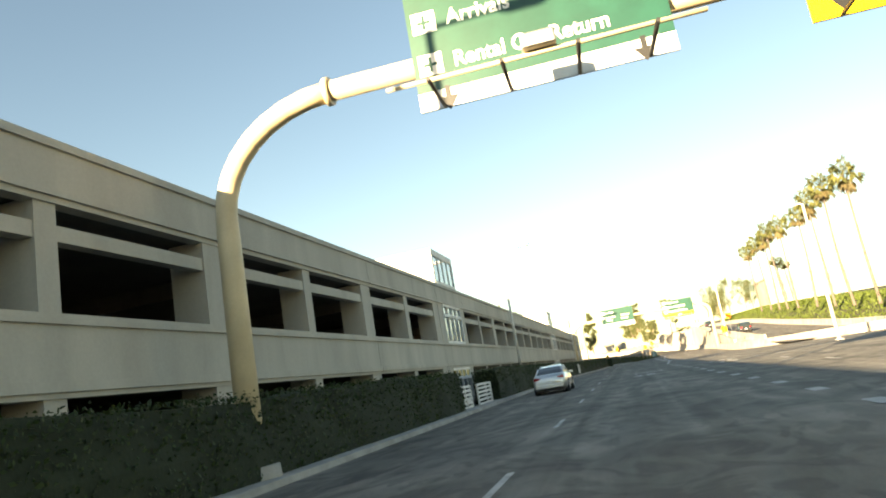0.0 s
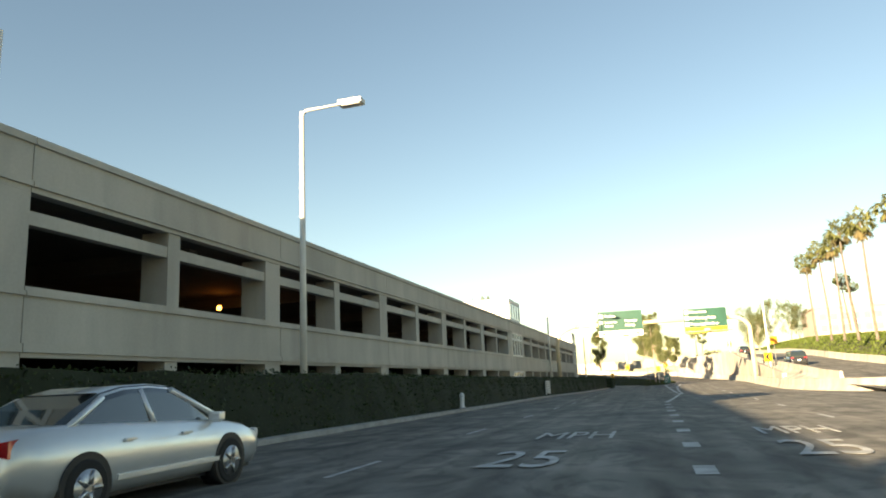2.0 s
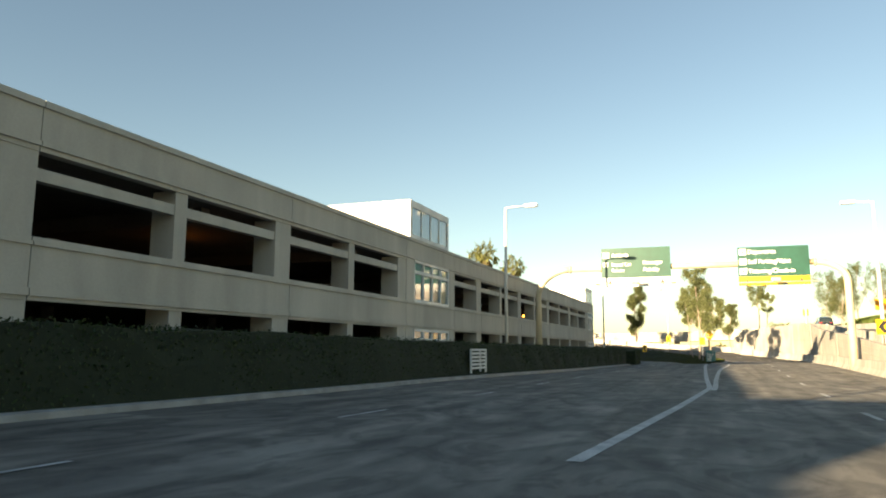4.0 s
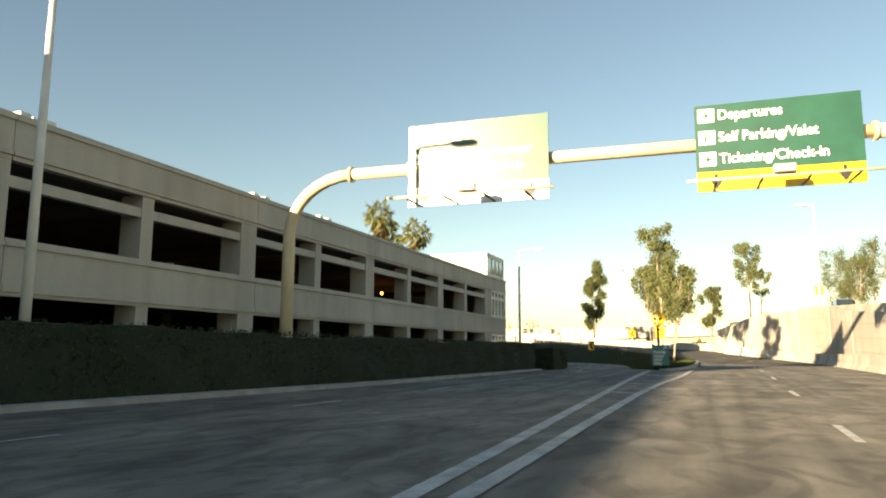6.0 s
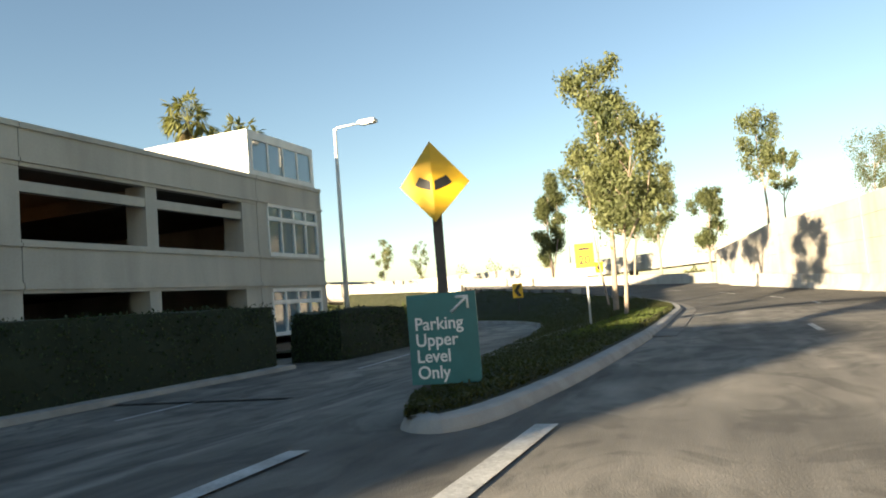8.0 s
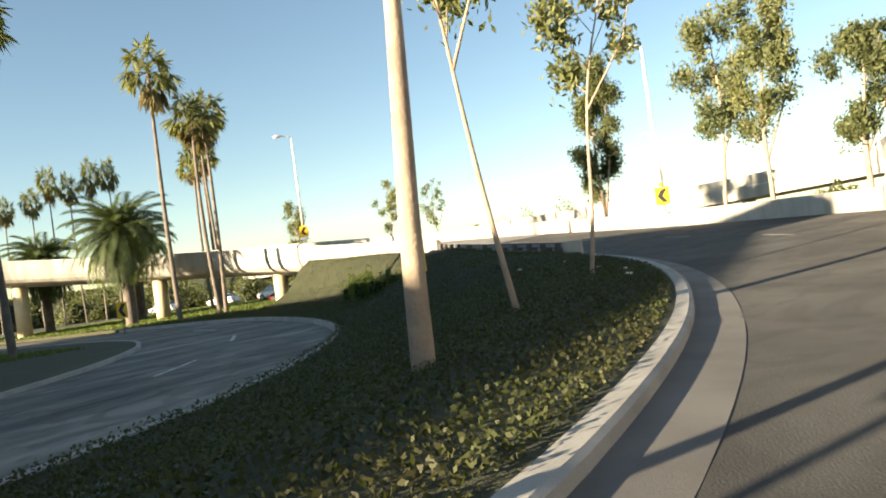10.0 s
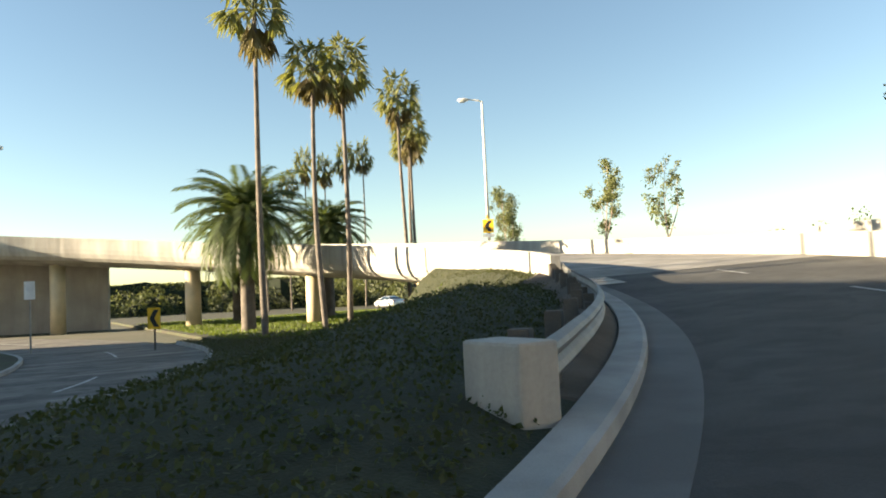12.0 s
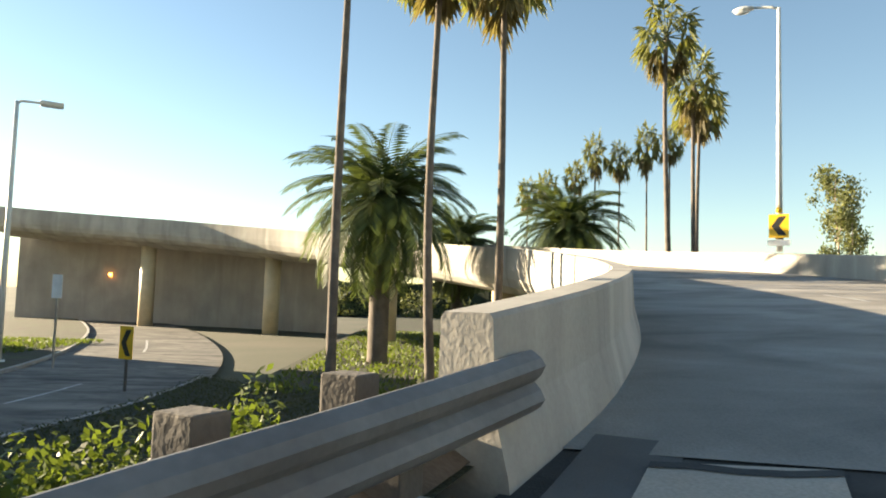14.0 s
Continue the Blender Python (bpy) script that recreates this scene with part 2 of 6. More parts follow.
def solid(name, material, parent, *boxes, bev=0.0, label=""):
    bm = bmesh.new()
    for b in boxes:
        box(bm, *b, bev=bev)
    return part(name, bm, material, parent, label)


def thing(name, label, category, loc=(0, 0, 0), rz=0.0, group="", kind=""):
    e = new(name)
    e.empty_display_size = 0.2
    e.matrix_world = pose(*loc, 0, 0, rz)
    return tagged(e, label, category, group, kind)


def cards(points, normals, sizes, material, name, parent=None, rng=None, aspect=2.2, droop=0.0):
    """Many small leaves as one mesh: a pointed four-cornered blade each."""
    rng = rng or np.random.default_rng(1)
    n = len(points)
    P, N = np.asarray(points, float), np.asarray(normals, float)
    r = rng.normal(size=(n, 3))
    r[:, 2] -= droop
    u = r / np.linalg.norm(r, axis=1)[:, None]
    w = np.cross(u, N + 0.35 * rng.normal(size=(n, 3)))
    w /= np.linalg.norm(w, axis=1)[:, None] + 1e-9
    s = np.asarray(sizes, float)[:, None]
    co = np.stack([P - u * s * 0.5, P + w * s * 0.5 / aspect + u * s * 0.05, P + u * s * 0.5, P - w * s * 0.5 / aspect + u * s * 0.05], 1).reshape(-1, 3)
    me = bpy.data.meshes.new(name)
    me.vertices.add(4 * n)
    me.vertices.foreach_set("co", co.ravel())
    me.loops.add(4 * n)
    me.loops.foreach_set("vertex_index", np.arange(4 * n))
    me.polygons.add(n)
    me.polygons.foreach_set("loop_start", np.arange(0, 4 * n, 4))
    me.update(calc_edges=True)
    me.materials.append(material)
    ob = new(name, me)
    if parent:
        ob.parent = parent
    return ob


def smooth(a, b, v):
    t = min(1.0, max(0.0, (v - a) / (b - a)))
    return t * t * (3 - 2 * t)


def text_mesh(name, body, size, m, material, parent, thick=0.01, xscale=1.0, bold=0.0):
    cu = bpy.data.curves.new(name, "FONT")
    cu.body, cu.size, cu.extrude = body, size, thick
    cu.offset = bold
    tmp = new(name + "_tmp", cu)
    me = bpy.data.meshes.new_from_object(tmp)
    bpy.data.objects.remove(tmp)
    me.materials.append(material)
    me.transform(m @ Matrix.Diagonal((xscale, 1, 1, 1)))
    ob = new(name, me)
    ob.parent = parent
    return ob


# ------------------------------------------------------------------ plan
CX, CY = -40.4, 164.5          # middle of the loop ramp
R_KERB = 38.3                  # kerb face on the inner side
R_EDGE = 38.85                 # outer edge of the gutter
R_OUT = 48.4                   # outer parapet
TH_END = 186                   # far end of the viaduct


def ramp_z(th):
    """Height of the ramp at the edge of its gutter."""
    ths = (0, 3, 11, 15, 19, 27, 34, 41, 48, 55, 60, 66.6, 73, 78, 88.5, 100, 112, 123, 140, 160, 186)
    zs = (0.0, 0.0, 0.06, 0.15, 0.22, 0.4, 0.57, 0.75, 0.97, 1.26, 1.53, 1.93, 2.28, 2.54, 3.13, 3.85, 4.5, 5.2, 6.3, 7.4, 8.4)
    return float(np.interp(th, ths, zs))


def bank(th, r):
    return 0.033 * (r - R_EDGE) * smooth(15, 38, th)


def ramp_pt(th, r, dz=0.0):
    a = radians(th)
    return Vector((CX + r * math.cos(a), CY + r * math.sin(a), ramp_z(th) + bank(th, r) + dz))


def polar(x, y):
    return math.degrees(math.atan2(y - CY, x - CX)), math.hypot(x - CX, y - CY)


def road_z(y):
    """The street dips a little on its way."""
    return float(np.interp(y, (-60, 10, 42, 60, 80, 97, 107, 114, 122, 130, 138), (0.1, 0.12, 0.08, 0.04, -0.1, -0.22, -0.25, -0.22, -0.15, -0.08, 0.0)))


def low_z(x, y):
    return road_z(y) - 0.42 * smooth(104, 142, y) * (1 - smooth(-8.5, -3.9, x))


# ------------------------------------------------------------------ ground, roads
def grid_sheet(name, xs, ys, zf, material, label, category):
    bm = bmesh.new()
    vs = [[bm.verts.new((x, y, zf(x, y))) for x in xs] for y in ys]
    for j in range(len(ys) - 1):
        for i in range(len(xs) - 1):
            bm.faces.new((vs[j][i], vs[j][i + 1], vs[j + 1][i + 1], vs[j + 1][i]))
    return tagged(obj(name, bm, material), label, category, kind="structure")


bm = bmesh.new()
box(bm, -1500, 1500, -1200, 2500, -1.6, -0.6)
tagged(obj("ground", bm, EARTH), "dry brown earth reaching to the horizon", "ground", kind="structure")
grid_sheet("road", [-15.3, -12, -10, -8.5, -7, -5.5, -4.4, -3.4, -1, 2, 5, 8, 12, 17], list(np.arange(-60, 169, 4.0)), low_z, ASPHALT, "grey worn asphalt road with faded lane lines", "road")


def ribbon(name, pts, widths, material, label, category, dz=0.0):
    bm = bmesh.new()
    P = [Vector(p) for p in pts]
    rows = []
    for i, p in enumerate(P):
        d = (P[min(i + 1, len(P) - 1)] - P[max(i - 1, 0)])
        d.z = 0
        d.normalize()
        nrm = Vector((-d.y, d.x, 0))
        w = widths[i] if hasattr(widths, "__len__") else widths
        rows.append([p + nrm * w / 2 + Vector((0, 0, dz)), p - nrm * w / 2 + Vector((0, 0, dz))])
    vs = [[bm.verts.new(q) for q in r] for r in rows]
    for a, b in zip(vs, vs[1:]):
        bm.faces.new((a[0], a[1], b[1], b[0]))
    return tagged(obj(name, bm, material), label, category, kind="structure")


def spline(pts, n):
    """Points evenly along a smooth line through pts."""
    P = np.array(pts, float)
    out = []
    for i in range(len(P) - 1):
        p0, p1, p2, p3 = P[max(i - 1, 0)], P[i], P[i + 1], P[min(i + 2, len(P) - 1)]
        for k in range(n):
            t = k / n
            out.append(0.5 * (2 * p1 + (p2 - p0) * t + (2 * p0 - 5 * p1 + 4 * p2 - p3) * t * t + (3 * p1 - p0 - 3 * p2 + p3) * t ** 3))
    out.append(P[-1])
    return [Vector(p) for p in out]


LOW = spline([(-9.3, 147, -0.42), (-9.8, 155, -0.43), (-10.9, 162, -0.45), (-12.9, 169, -0.46), (-15.8, 174.3, -0.48), (-19.3, 178.6, -0.5), (-23.6, 182.4, -0.5), (-29.2, 185.4, -0.5), (-37, 187, -0.5), (-46, 186.5, -0.5), (-60, 182.3, -0.5), (-80, 173, -0.5), (-120, 150, -0.5)], 6)
ribbon("road_lower", LOW, 7.4, ASPHALT, "curving grey asphalt service road at the lower level", "road", 0.03)

# ramp surface
bm = bmesh.new()
rows = []
for th in range(-4, TH_END + 1, 2):
    rows.append([bm.verts.new(ramp_pt(th, R_KERB - 0.22 + (R_OUT - R_KERB + 0.24) * k / 4, 0.012 if th > -3 else -0.03)) for k in range(5)])
for a, b in zip(rows, rows[1:]):
    for k in range(4):
        bm.faces.new((a[k], a[k + 1], b[k + 1], b[k]))
tagged(obj("ramp_road", bm, ASPHALT_OLD), "grey asphalt loop ramp climbing to the upper level", "road", kind="structure")


# pale deck of the viaduct past a slanting joint
def joint_th(r):
    return float(np.interp(r, (38.0, 39.6, 41.0, 48.4), (64.1, 64.2, 64.3, 65.6)))


def deck_r(k):
    return R_KERB - 0.22 + (R_OUT - R_KERB + 0.24) * k / 8


bm = bmesh.new()
rows = [[bm.verts.new(ramp_pt(joint_th(deck_r(k)), deck_r(k), 0.024)) for k in range(9)]]
for th in range(67, TH_END, 2):
    rows.append([bm.verts.new(ramp_pt(th, deck_r(k), 0.024)) for k in range(9)])
for a, b in zip(rows, rows[1:]):
    for k in range(8):
        bm.faces.new((a[k], a[k + 1], b[k + 1], b[k]))
tagged(obj("viaduct_road", bm, DECK), "pale grey worn concrete deck of the loop viaduct", "road", kind="structure")
# buff patch with narrow black bands just before the joint
bm = bmesh.new()
rows = []
for f in np.linspace(0, 1, 6):
    rows.append([bm.verts.new(ramp_pt(a + (b - a) * f, r, 0.036)) for a, b, r in ((60.4, 63.9, 38.7), (60.5, 64.0, 39.15), (60.6, 64.1, 39.62))])
for a, b in zip(rows, rows[1:]):
    for k in range(2):
        bm.faces.new((a[k], a[k + 1], b[k + 1], b[k]))
patch = tagged(obj("road_patch", bm, PALE_PATCH), "buff patch crossed by narrow black bands", "road surface", kind="structure")
for f in (0.34, 0.66, 0.96):
    bm = bmesh.new()
    va = [[bm.verts.new(ramp_pt(a + (b - a) * (f + e) + 0.06 * math.sin(7 * r), r, 0.042)) for e in (-0.022, 0.022)] for a, b, r in ((60.4, 63.9, 38.7), (60.45, 63.95, 38.92), (60.5, 64.0, 39.15), (60.55, 64.05, 39.38), (60.6, 64.1, 39.62))]
    for a, b in zip(va, va[1:]):
        bm.faces.new((a[0], a[1], b[1], b[0]))
    seam = obj("black_band", bm, BAND_BLACK)
    seam.parent = patch


# ------------------------------------------------------------------ parking garage
GX = -17.8
PARA, SILL, HEAD, LOWHEAD = 6.95, 3.74, 5.74, 2.28
BAY, COLW, MIDW = 10.43, 0.95, 0.5
starts = [53.35 - 6.3 - BAY * (k + 1) for k in range(5)][::-1]
segs = []                                    # (start, end, kind)
for s in starts:
    segs.append((s, s + BAY, "bay"))
segs.append((53.35 - 6.3, 53.35, "tower"))
for k in range(5):
    segs.append((53.35 + BAY * k, 53.35 + BAY * (k + 1), "bay"))
t2 = 53.35 + 5 * BAY
segs.append((t2, t2 + 7.1, "tower"))
segs.append((t2 + 7.1, t2 + 7.1 + 5.2, "half"))
s0 = t2 + 12.3
for k in range(4):
    segs.append((s0 + BAY * k, s0 + BAY * (k + 1), "bay"))
s1 = s0 + 4 * BAY
segs.append((s1, s1 + 5.0, "tower"))
GEND = s1 + 5.0
GSTART = segs[0][0]
garage = thing("parking_garage", "long three-level beige concrete parking garage with open bays", "parking garage", (0, 0, 0))
for a, b, kind in segs:
    e = 0.012
    for name, z0, z1, mouldings in (("parapet_panel", HEAD, PARA, ((PARA - 0.16, PARA + 0.003), (HEAD + 0.12, HEAD + 0.24))), ("spandrel_panel", LOWHEAD, SILL, ((SILL - 0.2, SILL - 0.1), (LOWHEAD + 0.1, LOWHEAD + 0.28)))):
        panel = solid(name, GARAGE, garage, (GX - 0.3, GX, a + e, b - e, z0, z1))
        for m0, m1 in mouldings:
            solid("moulding", GARAGE, panel, (GX - 0.29, GX + 0.065, a + e, b - e, m0, m1))
    if kind != "tower":
        solid("column", GARAGE, garage, (GX - 0.95, GX - 0.03, b - COLW, b - 0.0, SILL - 0.05, HEAD + 0.05))
        solid("column", GARAGE, garage, (GX - 0.95, GX - 0.03, b - COLW, b - 0.0, -0.3, LOWHEAD + 0.05))
        if kind == "bay":
            mid = a + (BAY - COLW) / 2
            solid("mullion_column", GARAGE, garage, (GX - 0.9, GX - 0.05, mid - MIDW / 2, mid + MIDW / 2, SILL - 0.05, HEAD + 0.05))
            solid("mullion_column", GARAGE, garage, (GX - 0.9, GX - 0.05, mid - MIDW / 2, mid + MIDW / 2, -0.3, LOWHEAD + 0.05))
        solid("crash_beam", GARAGE, garage, (GX - 0.35, GX - 0.08, a, b - COLW + 0.02, 5.06, 5.36))
        solid("crash_beam", GARAGE, garage, (GX - 0.35, GX - 0.08, a, b - COLW + 0.02, 1.1, 1.45))
    else:
        w0, w1 = a + 1.0, b - 1.1
        if b - a < 6:
            w0, w1 = a + 0.7, b - 0.5
        for z0, z1 in ((SILL - 0.01, HEAD + 0.01), (-0.3, LOWHEAD + 0.01)):
            for p0, p1 in ((a, w0), (w1, b)):
                solid("pier", GARAGE, garage, (GX - 0.3, GX - 0.004, p0, p1, z0, z1))
        for z0, z1 in ((SILL - 0.1, HEAD + 0.12), (0.3, LOWHEAD)):
            win = solid("window", WHITE, garage, (GX - 0.2, GX + 0.04, w0, w1, z0, z0 + 0.16), label="white-framed stair tower window")
            solid("head_rail", WHITE, win, (GX - 0.2, GX + 0.04, w0, w1, z1 - 0.14, z1))
            cols = [w0 + (w1 - w0) * k / 4 for k in range(5)]
            zt = z1 - 0.14 - (z1 - z0) * 0.22
            for c in cols:
                solid("mullion", WHITE, win, (GX - 0.15, GX + 0.03, c - 0.05, c + 0.05, z0 + 0.16, z1 - 0.14))
            solid("transom", WHITE, win, (GX - 0.15, GX + 0.034, w0, w1, zt - 0.09, zt + 0.09))
            for k in range(4):
                for q0, q1 in ((z0 + 0.16, zt - 0.09), (zt + 0.09, z1 - 0.14)):
                    amber = a < 50 and z0 < 1 and q1 > zt
                    solid("pane", AMBER if amber else GLASS, win, (GX - 0.1, GX - 0.06, cols[k] + 0.05, cols[k + 1] - 0.05, q0, q1))
        # head house on the roof
        h0, h1, top = a + 0.55, b - 0.9, 9.0
        if b - a < 6:
            h0, h1, top = a - 0.3, b - 0.35, 8.85
        hx = GX - 0.06
        back = GX - (21.0 if b - a < 6 else 13.0)
        hh = solid("stair_head_house", WHITE, garage, (back - 0.2, hx, h0, h1, top - 0.36, top), label="pale stuccoed stair head house")
        for q0, q1 in ((h0, h0 + 0.2), (h1 - 0.2, h1)):
            solid("side_wall", WHITE, hh, (back, hx - 0.004, q0, q1, PARA - 0.3, top - 0.36))
        solid("rear_wall", WHITE, hh, (back - 0.2, back, h0, h1, PARA - 0.3, top - 0.36))
        solid("front_wall", WHITE, hh, (hx - 0.2, hx, h0 + 0.2, h1 - 0.2, PARA - 0.3, PARA + 0.25))
        cols = [h0 + 0.3 + (h1 - h0 - 0.5) * k / 4 for k in range(5)]
        for c in cols:
            solid("mullion", WHITE, hh, (hx - 0.15, hx - 0.02, c - 0.05, c + 0.05, PARA + 0.25, top - 0.36))
        for k in range(4):
            solid("pane", GLASS, hh, (hx - 0.1, hx - 0.06, cols[k] + 0.05, cols[k + 1] - 0.05, PARA + 0.25, top - 0.36))
# decks and inner columns, in the concrete darkened for indoor shade
solid("floor_slab", GARAGE_SHADE, garage, (GX - 42, GX - 0.31, GSTART, GEND - 0.3, 2.95, 3.4))
solid("floor_slab", GARAGE_SHADE, garage, (GX - 42, GX - 0.31, GSTART, GEND - 0.3, 5.85, 6.2))
solid("floor_slab", GARAGE_SHADE, garage, (GX - 42, GX - 0.31, GSTART, GEND - 0.3, -0.4, -0.05))
solid("rear_wall", GARAGE, garage, (GX - 42.3, GX - 42, GSTART, GEND, -0.4, 6.9))
solid("end_wall", GARAGE, garage, (GX - 42, GX - 0.31, GEND - 0.28, GEND - 0.003, -0.4, PARA - 0.004))
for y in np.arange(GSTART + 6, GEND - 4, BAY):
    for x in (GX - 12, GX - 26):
        solid("inner_column", GARAGE_SHADE, garage, (x - 0.3, x + 0.3, y - 0.3, y + 0.3, -0.05, 5.85))
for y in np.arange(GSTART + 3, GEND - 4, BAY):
    solid("ceiling_beam", GARAGE_SHADE, garage, (GX - 41, GX - 1.2, y - 0.2, y + 0.2, 5.35, 5.85))
# plain block added further back along the street, out of view, to shade the road
solid("unseen_shade_block", GARAGE, garage, (GX - 40, GX - 0.004, -75, GSTART - 0.02, -0.4, PARA))
# ------------------------------------------------------------------ kerbs, walls, barriers
def sweep(bm, line, profile, closed=True):
    """Sweep a (side, up) profile along a line of points; side is to the left of travel."""
    P = [Vector(p) for p in line]
    rings = []
    for i, p in enumerate(P):
        d = P[min(i + 1, len(P) - 1)] - P[max(i - 1, 0)]
        d.z = 0
        d.normalize()
        nrm = Vector((-d.y, d.x, 0))
        rings.append([p + nrm * s + Vector((0, 0, u)) for s, u in profile])
    loft(bm, rings, close=closed, cap=closed)


def structure(name, bm, material, label, category):
    return tagged(obj(name, bm, material), label, category, kind="structure")


def kx(y):
    return float(np.interp(y, (-60, 104, 140, 153), (-15.4, -15.4, -13.2, -12.2)))


bm = bmesh.new()
sweep(bm, [(kx(y), y, low_z(kx(y), y)) for y in np.arange(-60, 154, 3.0)], [(0.0, -0.1), (-0.15, -0.1), (-0.13, 0.13), (0.0, 0.15), (0.6, 0.15), (0.6, -0.1)])
structure("kerb_left", bm, KERB, "grey concrete kerb along the planted strip", "kerb")
bm = bmesh.new()
ys = [-60 + 3.0 * i for i in range(72)]
va = [bm.verts.new((GX + 0.0, y, 0.1)) for y in ys]
vb = [bm.verts.new((kx(y) - 0.5, y, low_z(kx(y), y) + 0.12)) for y in ys]
for i in range(len(ys) - 1):
    bm.faces.new((va[i], vb[i], vb[i + 1], va[i + 1]))
structure("planting_bed", bm, GRASSM, "dark soil of the planted strip", "planting bed")

# island between the lower road and the ramp
ISL_R = [(-3.72, 142.5), (-3.5, 141.9), (-3.1, 141.75), (-2.82, 142.3), (-2.65, 143.4), (-2.44, 145.7), (-2.25, 149.9), (-2.12, 154), (-2.1, 159), (-2.1, 164.2)]
ISL_L = [(-3.72, 142.5), (-4.5, 144.6), (-5.6, 148.2), (-6.3, 154), (-7.1, 161), (-8.5, 168), (-10.8, 173.3), (-14.4, 178.4), (-19, 182.6), (-24, 185.9), (-29.6, 188.7), (-37, 190.4), (-44, 190.4)]


def isl_line(pts, n=6):
    return spline([(x, y, 0) for x, y in pts], n)


KR = isl_line(ISL_R, 4)


def edge_z(x, y):
    th, r = polar(x, y)
    return ramp_z(th) + bank(th, r) if y > CY else 0.0


RIM_TH = list(range(1, 63, 1))
KLINE = [Vector((p.x, p.y, 0)) for p in KR] + [ramp_pt(th, R_KERB) for th in RIM_TH]
bm = bmesh.new()
rings = []
for i, p in enumerate(KLINE):
    d = KLINE[min(i + 1, len(KLINE) - 1)] - KLINE[max(i - 1, 0)]
    d.z = 0
    d.normalize()
    inward = Vector((-d.y, d.x, 0))
    wide = 0.22 + 0.14 * smooth(62, 76, i)
    high = 0.13 + 0.04 * smooth(30, 60, i)
    foot = 0.08 * (1 - smooth(24, 40, i))
    rings.append([p + inward * a + Vector((0, 0, z)) for a, z in ((-0.02 - foot, -0.1), (-0.005 - 0.6 * foot, 0.03), (0.0, high - 0.02), (0.05, high), (wide, high), (wide + 0.02, -0.1))])
loft(bm, rings, close=True, cap=True)
structure("kerb_island", bm, KERB, "pale concrete kerb round the planted island", "kerb")
bm = bmesh.new()
GLINE = KLINE[26:] + [ramp_pt(th, R_KERB) for th in (63, 64, 64.6)]
rings = []
for i, p in enumerate(GLINE):
    d = GLINE[min(i + 1, len(GLINE) - 1)] - GLINE[max(i - 1, 0)]
    d.z = 0
    d.normalize()
    o = p - Vector((-d.y, d.x, 0)) * (R_EDGE - R_KERB)
    oz = edge_z(o.x, o.y)
    rings.append([p + Vector((0, 0, -0.05)), p + Vector((0, 0, 0.036)), Vector((o.x, o.y, oz + 0.018)), Vector((o.x, o.y, oz - 0.05))])
loft(bm, rings, close=True, cap=True)
structure("gutter", bm, GUTTER, "smooth pale concrete gutter beside the kerb", "gutter")
bm = bmesh.new()
LL = isl_line(ISL_L, 6)
sweep(bm, [Vector((p.x, p.y, -0.42)) for p in LL[::-1]], [(-0.02, -0.1), (0.0, 0.14), (0.15, 0.14), (0.16, -0.1)])
structure("kerb_lower_road", bm, KERB, "grey concrete kerb beside the lower road", "kerb")


def berm_z(x, y):
    """Ground of the island: level with the kerb, a mound behind the guard rail, then falling to the lower road."""
    th, r = polar(x, y)
    if y < CY:
        return 0.13 - 0.4 * smooth(-3.0, -6.5, x) if x < -3 else 0.13
    d = R_KERB - 0.3 - r
    bump = float(np.interp(th, (15, 30, 37, 45, 52, 56, 60, 64, 70, 80), (0.0, 0.06, 0.2, 0.38, 0.52, 0.42, 0.1, -0.3, -1.0, -1.6)))
    top = ramp_z(min(th, 72)) + 0.13 + bump * smooth(0.7, 2.6, d) + 0.15 * smooth(31, 36, th) * (1 - smooth(37.5, 39.5, th)) * smooth(0.0, 0.35, d)
    fall = smooth(float(np.interp(th, (5, 25, 45, 52, 56, 80), (1.0, 2.0, 3.0, 2.6, 1.2, 0.9))), float(np.interp(th, (5, 25, 45, 52, 57, 80), (5.0, 8.0, 9.5, 8.5, 5.4, 4.2))), d)
    return top * (1 - fall) - 0.32 * fall


# island surface, laid as a fan of strips between its two edges
bm = bmesh.new()
NS = 120
right = [LL[0] + Vector((0.1, 0.1, 0)), Vector((-3.3, 142.05, 0))] + [Vector((p.x - 0.2, p.y, 0)) for p in KR[4:]] + [Vector((*ramp_pt(th, R_KERB - (0.22 if th < 34 else 0.36))[:2], 0)) for th in range(1, 86)]


def resample(line, n):
    d = [0.0]
    for a, b in zip(line, line[1:]):
        d.append(d[-1] + (b - a).length)
    out = []
    for k in range(n):
        s = d[-1] * k / (n - 1)
        i = min(len(line) - 2, max(0, int(np.searchsorted(d, s)) - 1))
        t = (s - d[i]) / max(1e-6, d[i + 1] - d[i])
        out.append(line[i].lerp(line[i + 1], t))
    return out


RA, LA = resample(right, NS), resample(LL, NS)
rows = []
ISL_Z = np.zeros((NS, 13))
for i in range(NS):
    row = []
    for k in range(13):
        q = RA[i].lerp(LA[i], k / 12)
        z = berm_z(q.x, q.y)
        if k == 0:
            z = edge_z(q.x, q.y) + 0.13
        if k == 12:
            z = -0.3
        ISL_Z[i, k] = z
        row.append(bm.verts.new((q.x, q.y, z)))
    rows.append(row)
for a, b in zip(rows, rows[1:]):
    for k in range(12):
        f = bm.faces.new((a[k], a[k + 1], b[k + 1], b[k]))
        f.smooth = True
structure("island_ground", bm, IVYGROUND, "dark ivy-covered ground of the planted island", "planting bed")

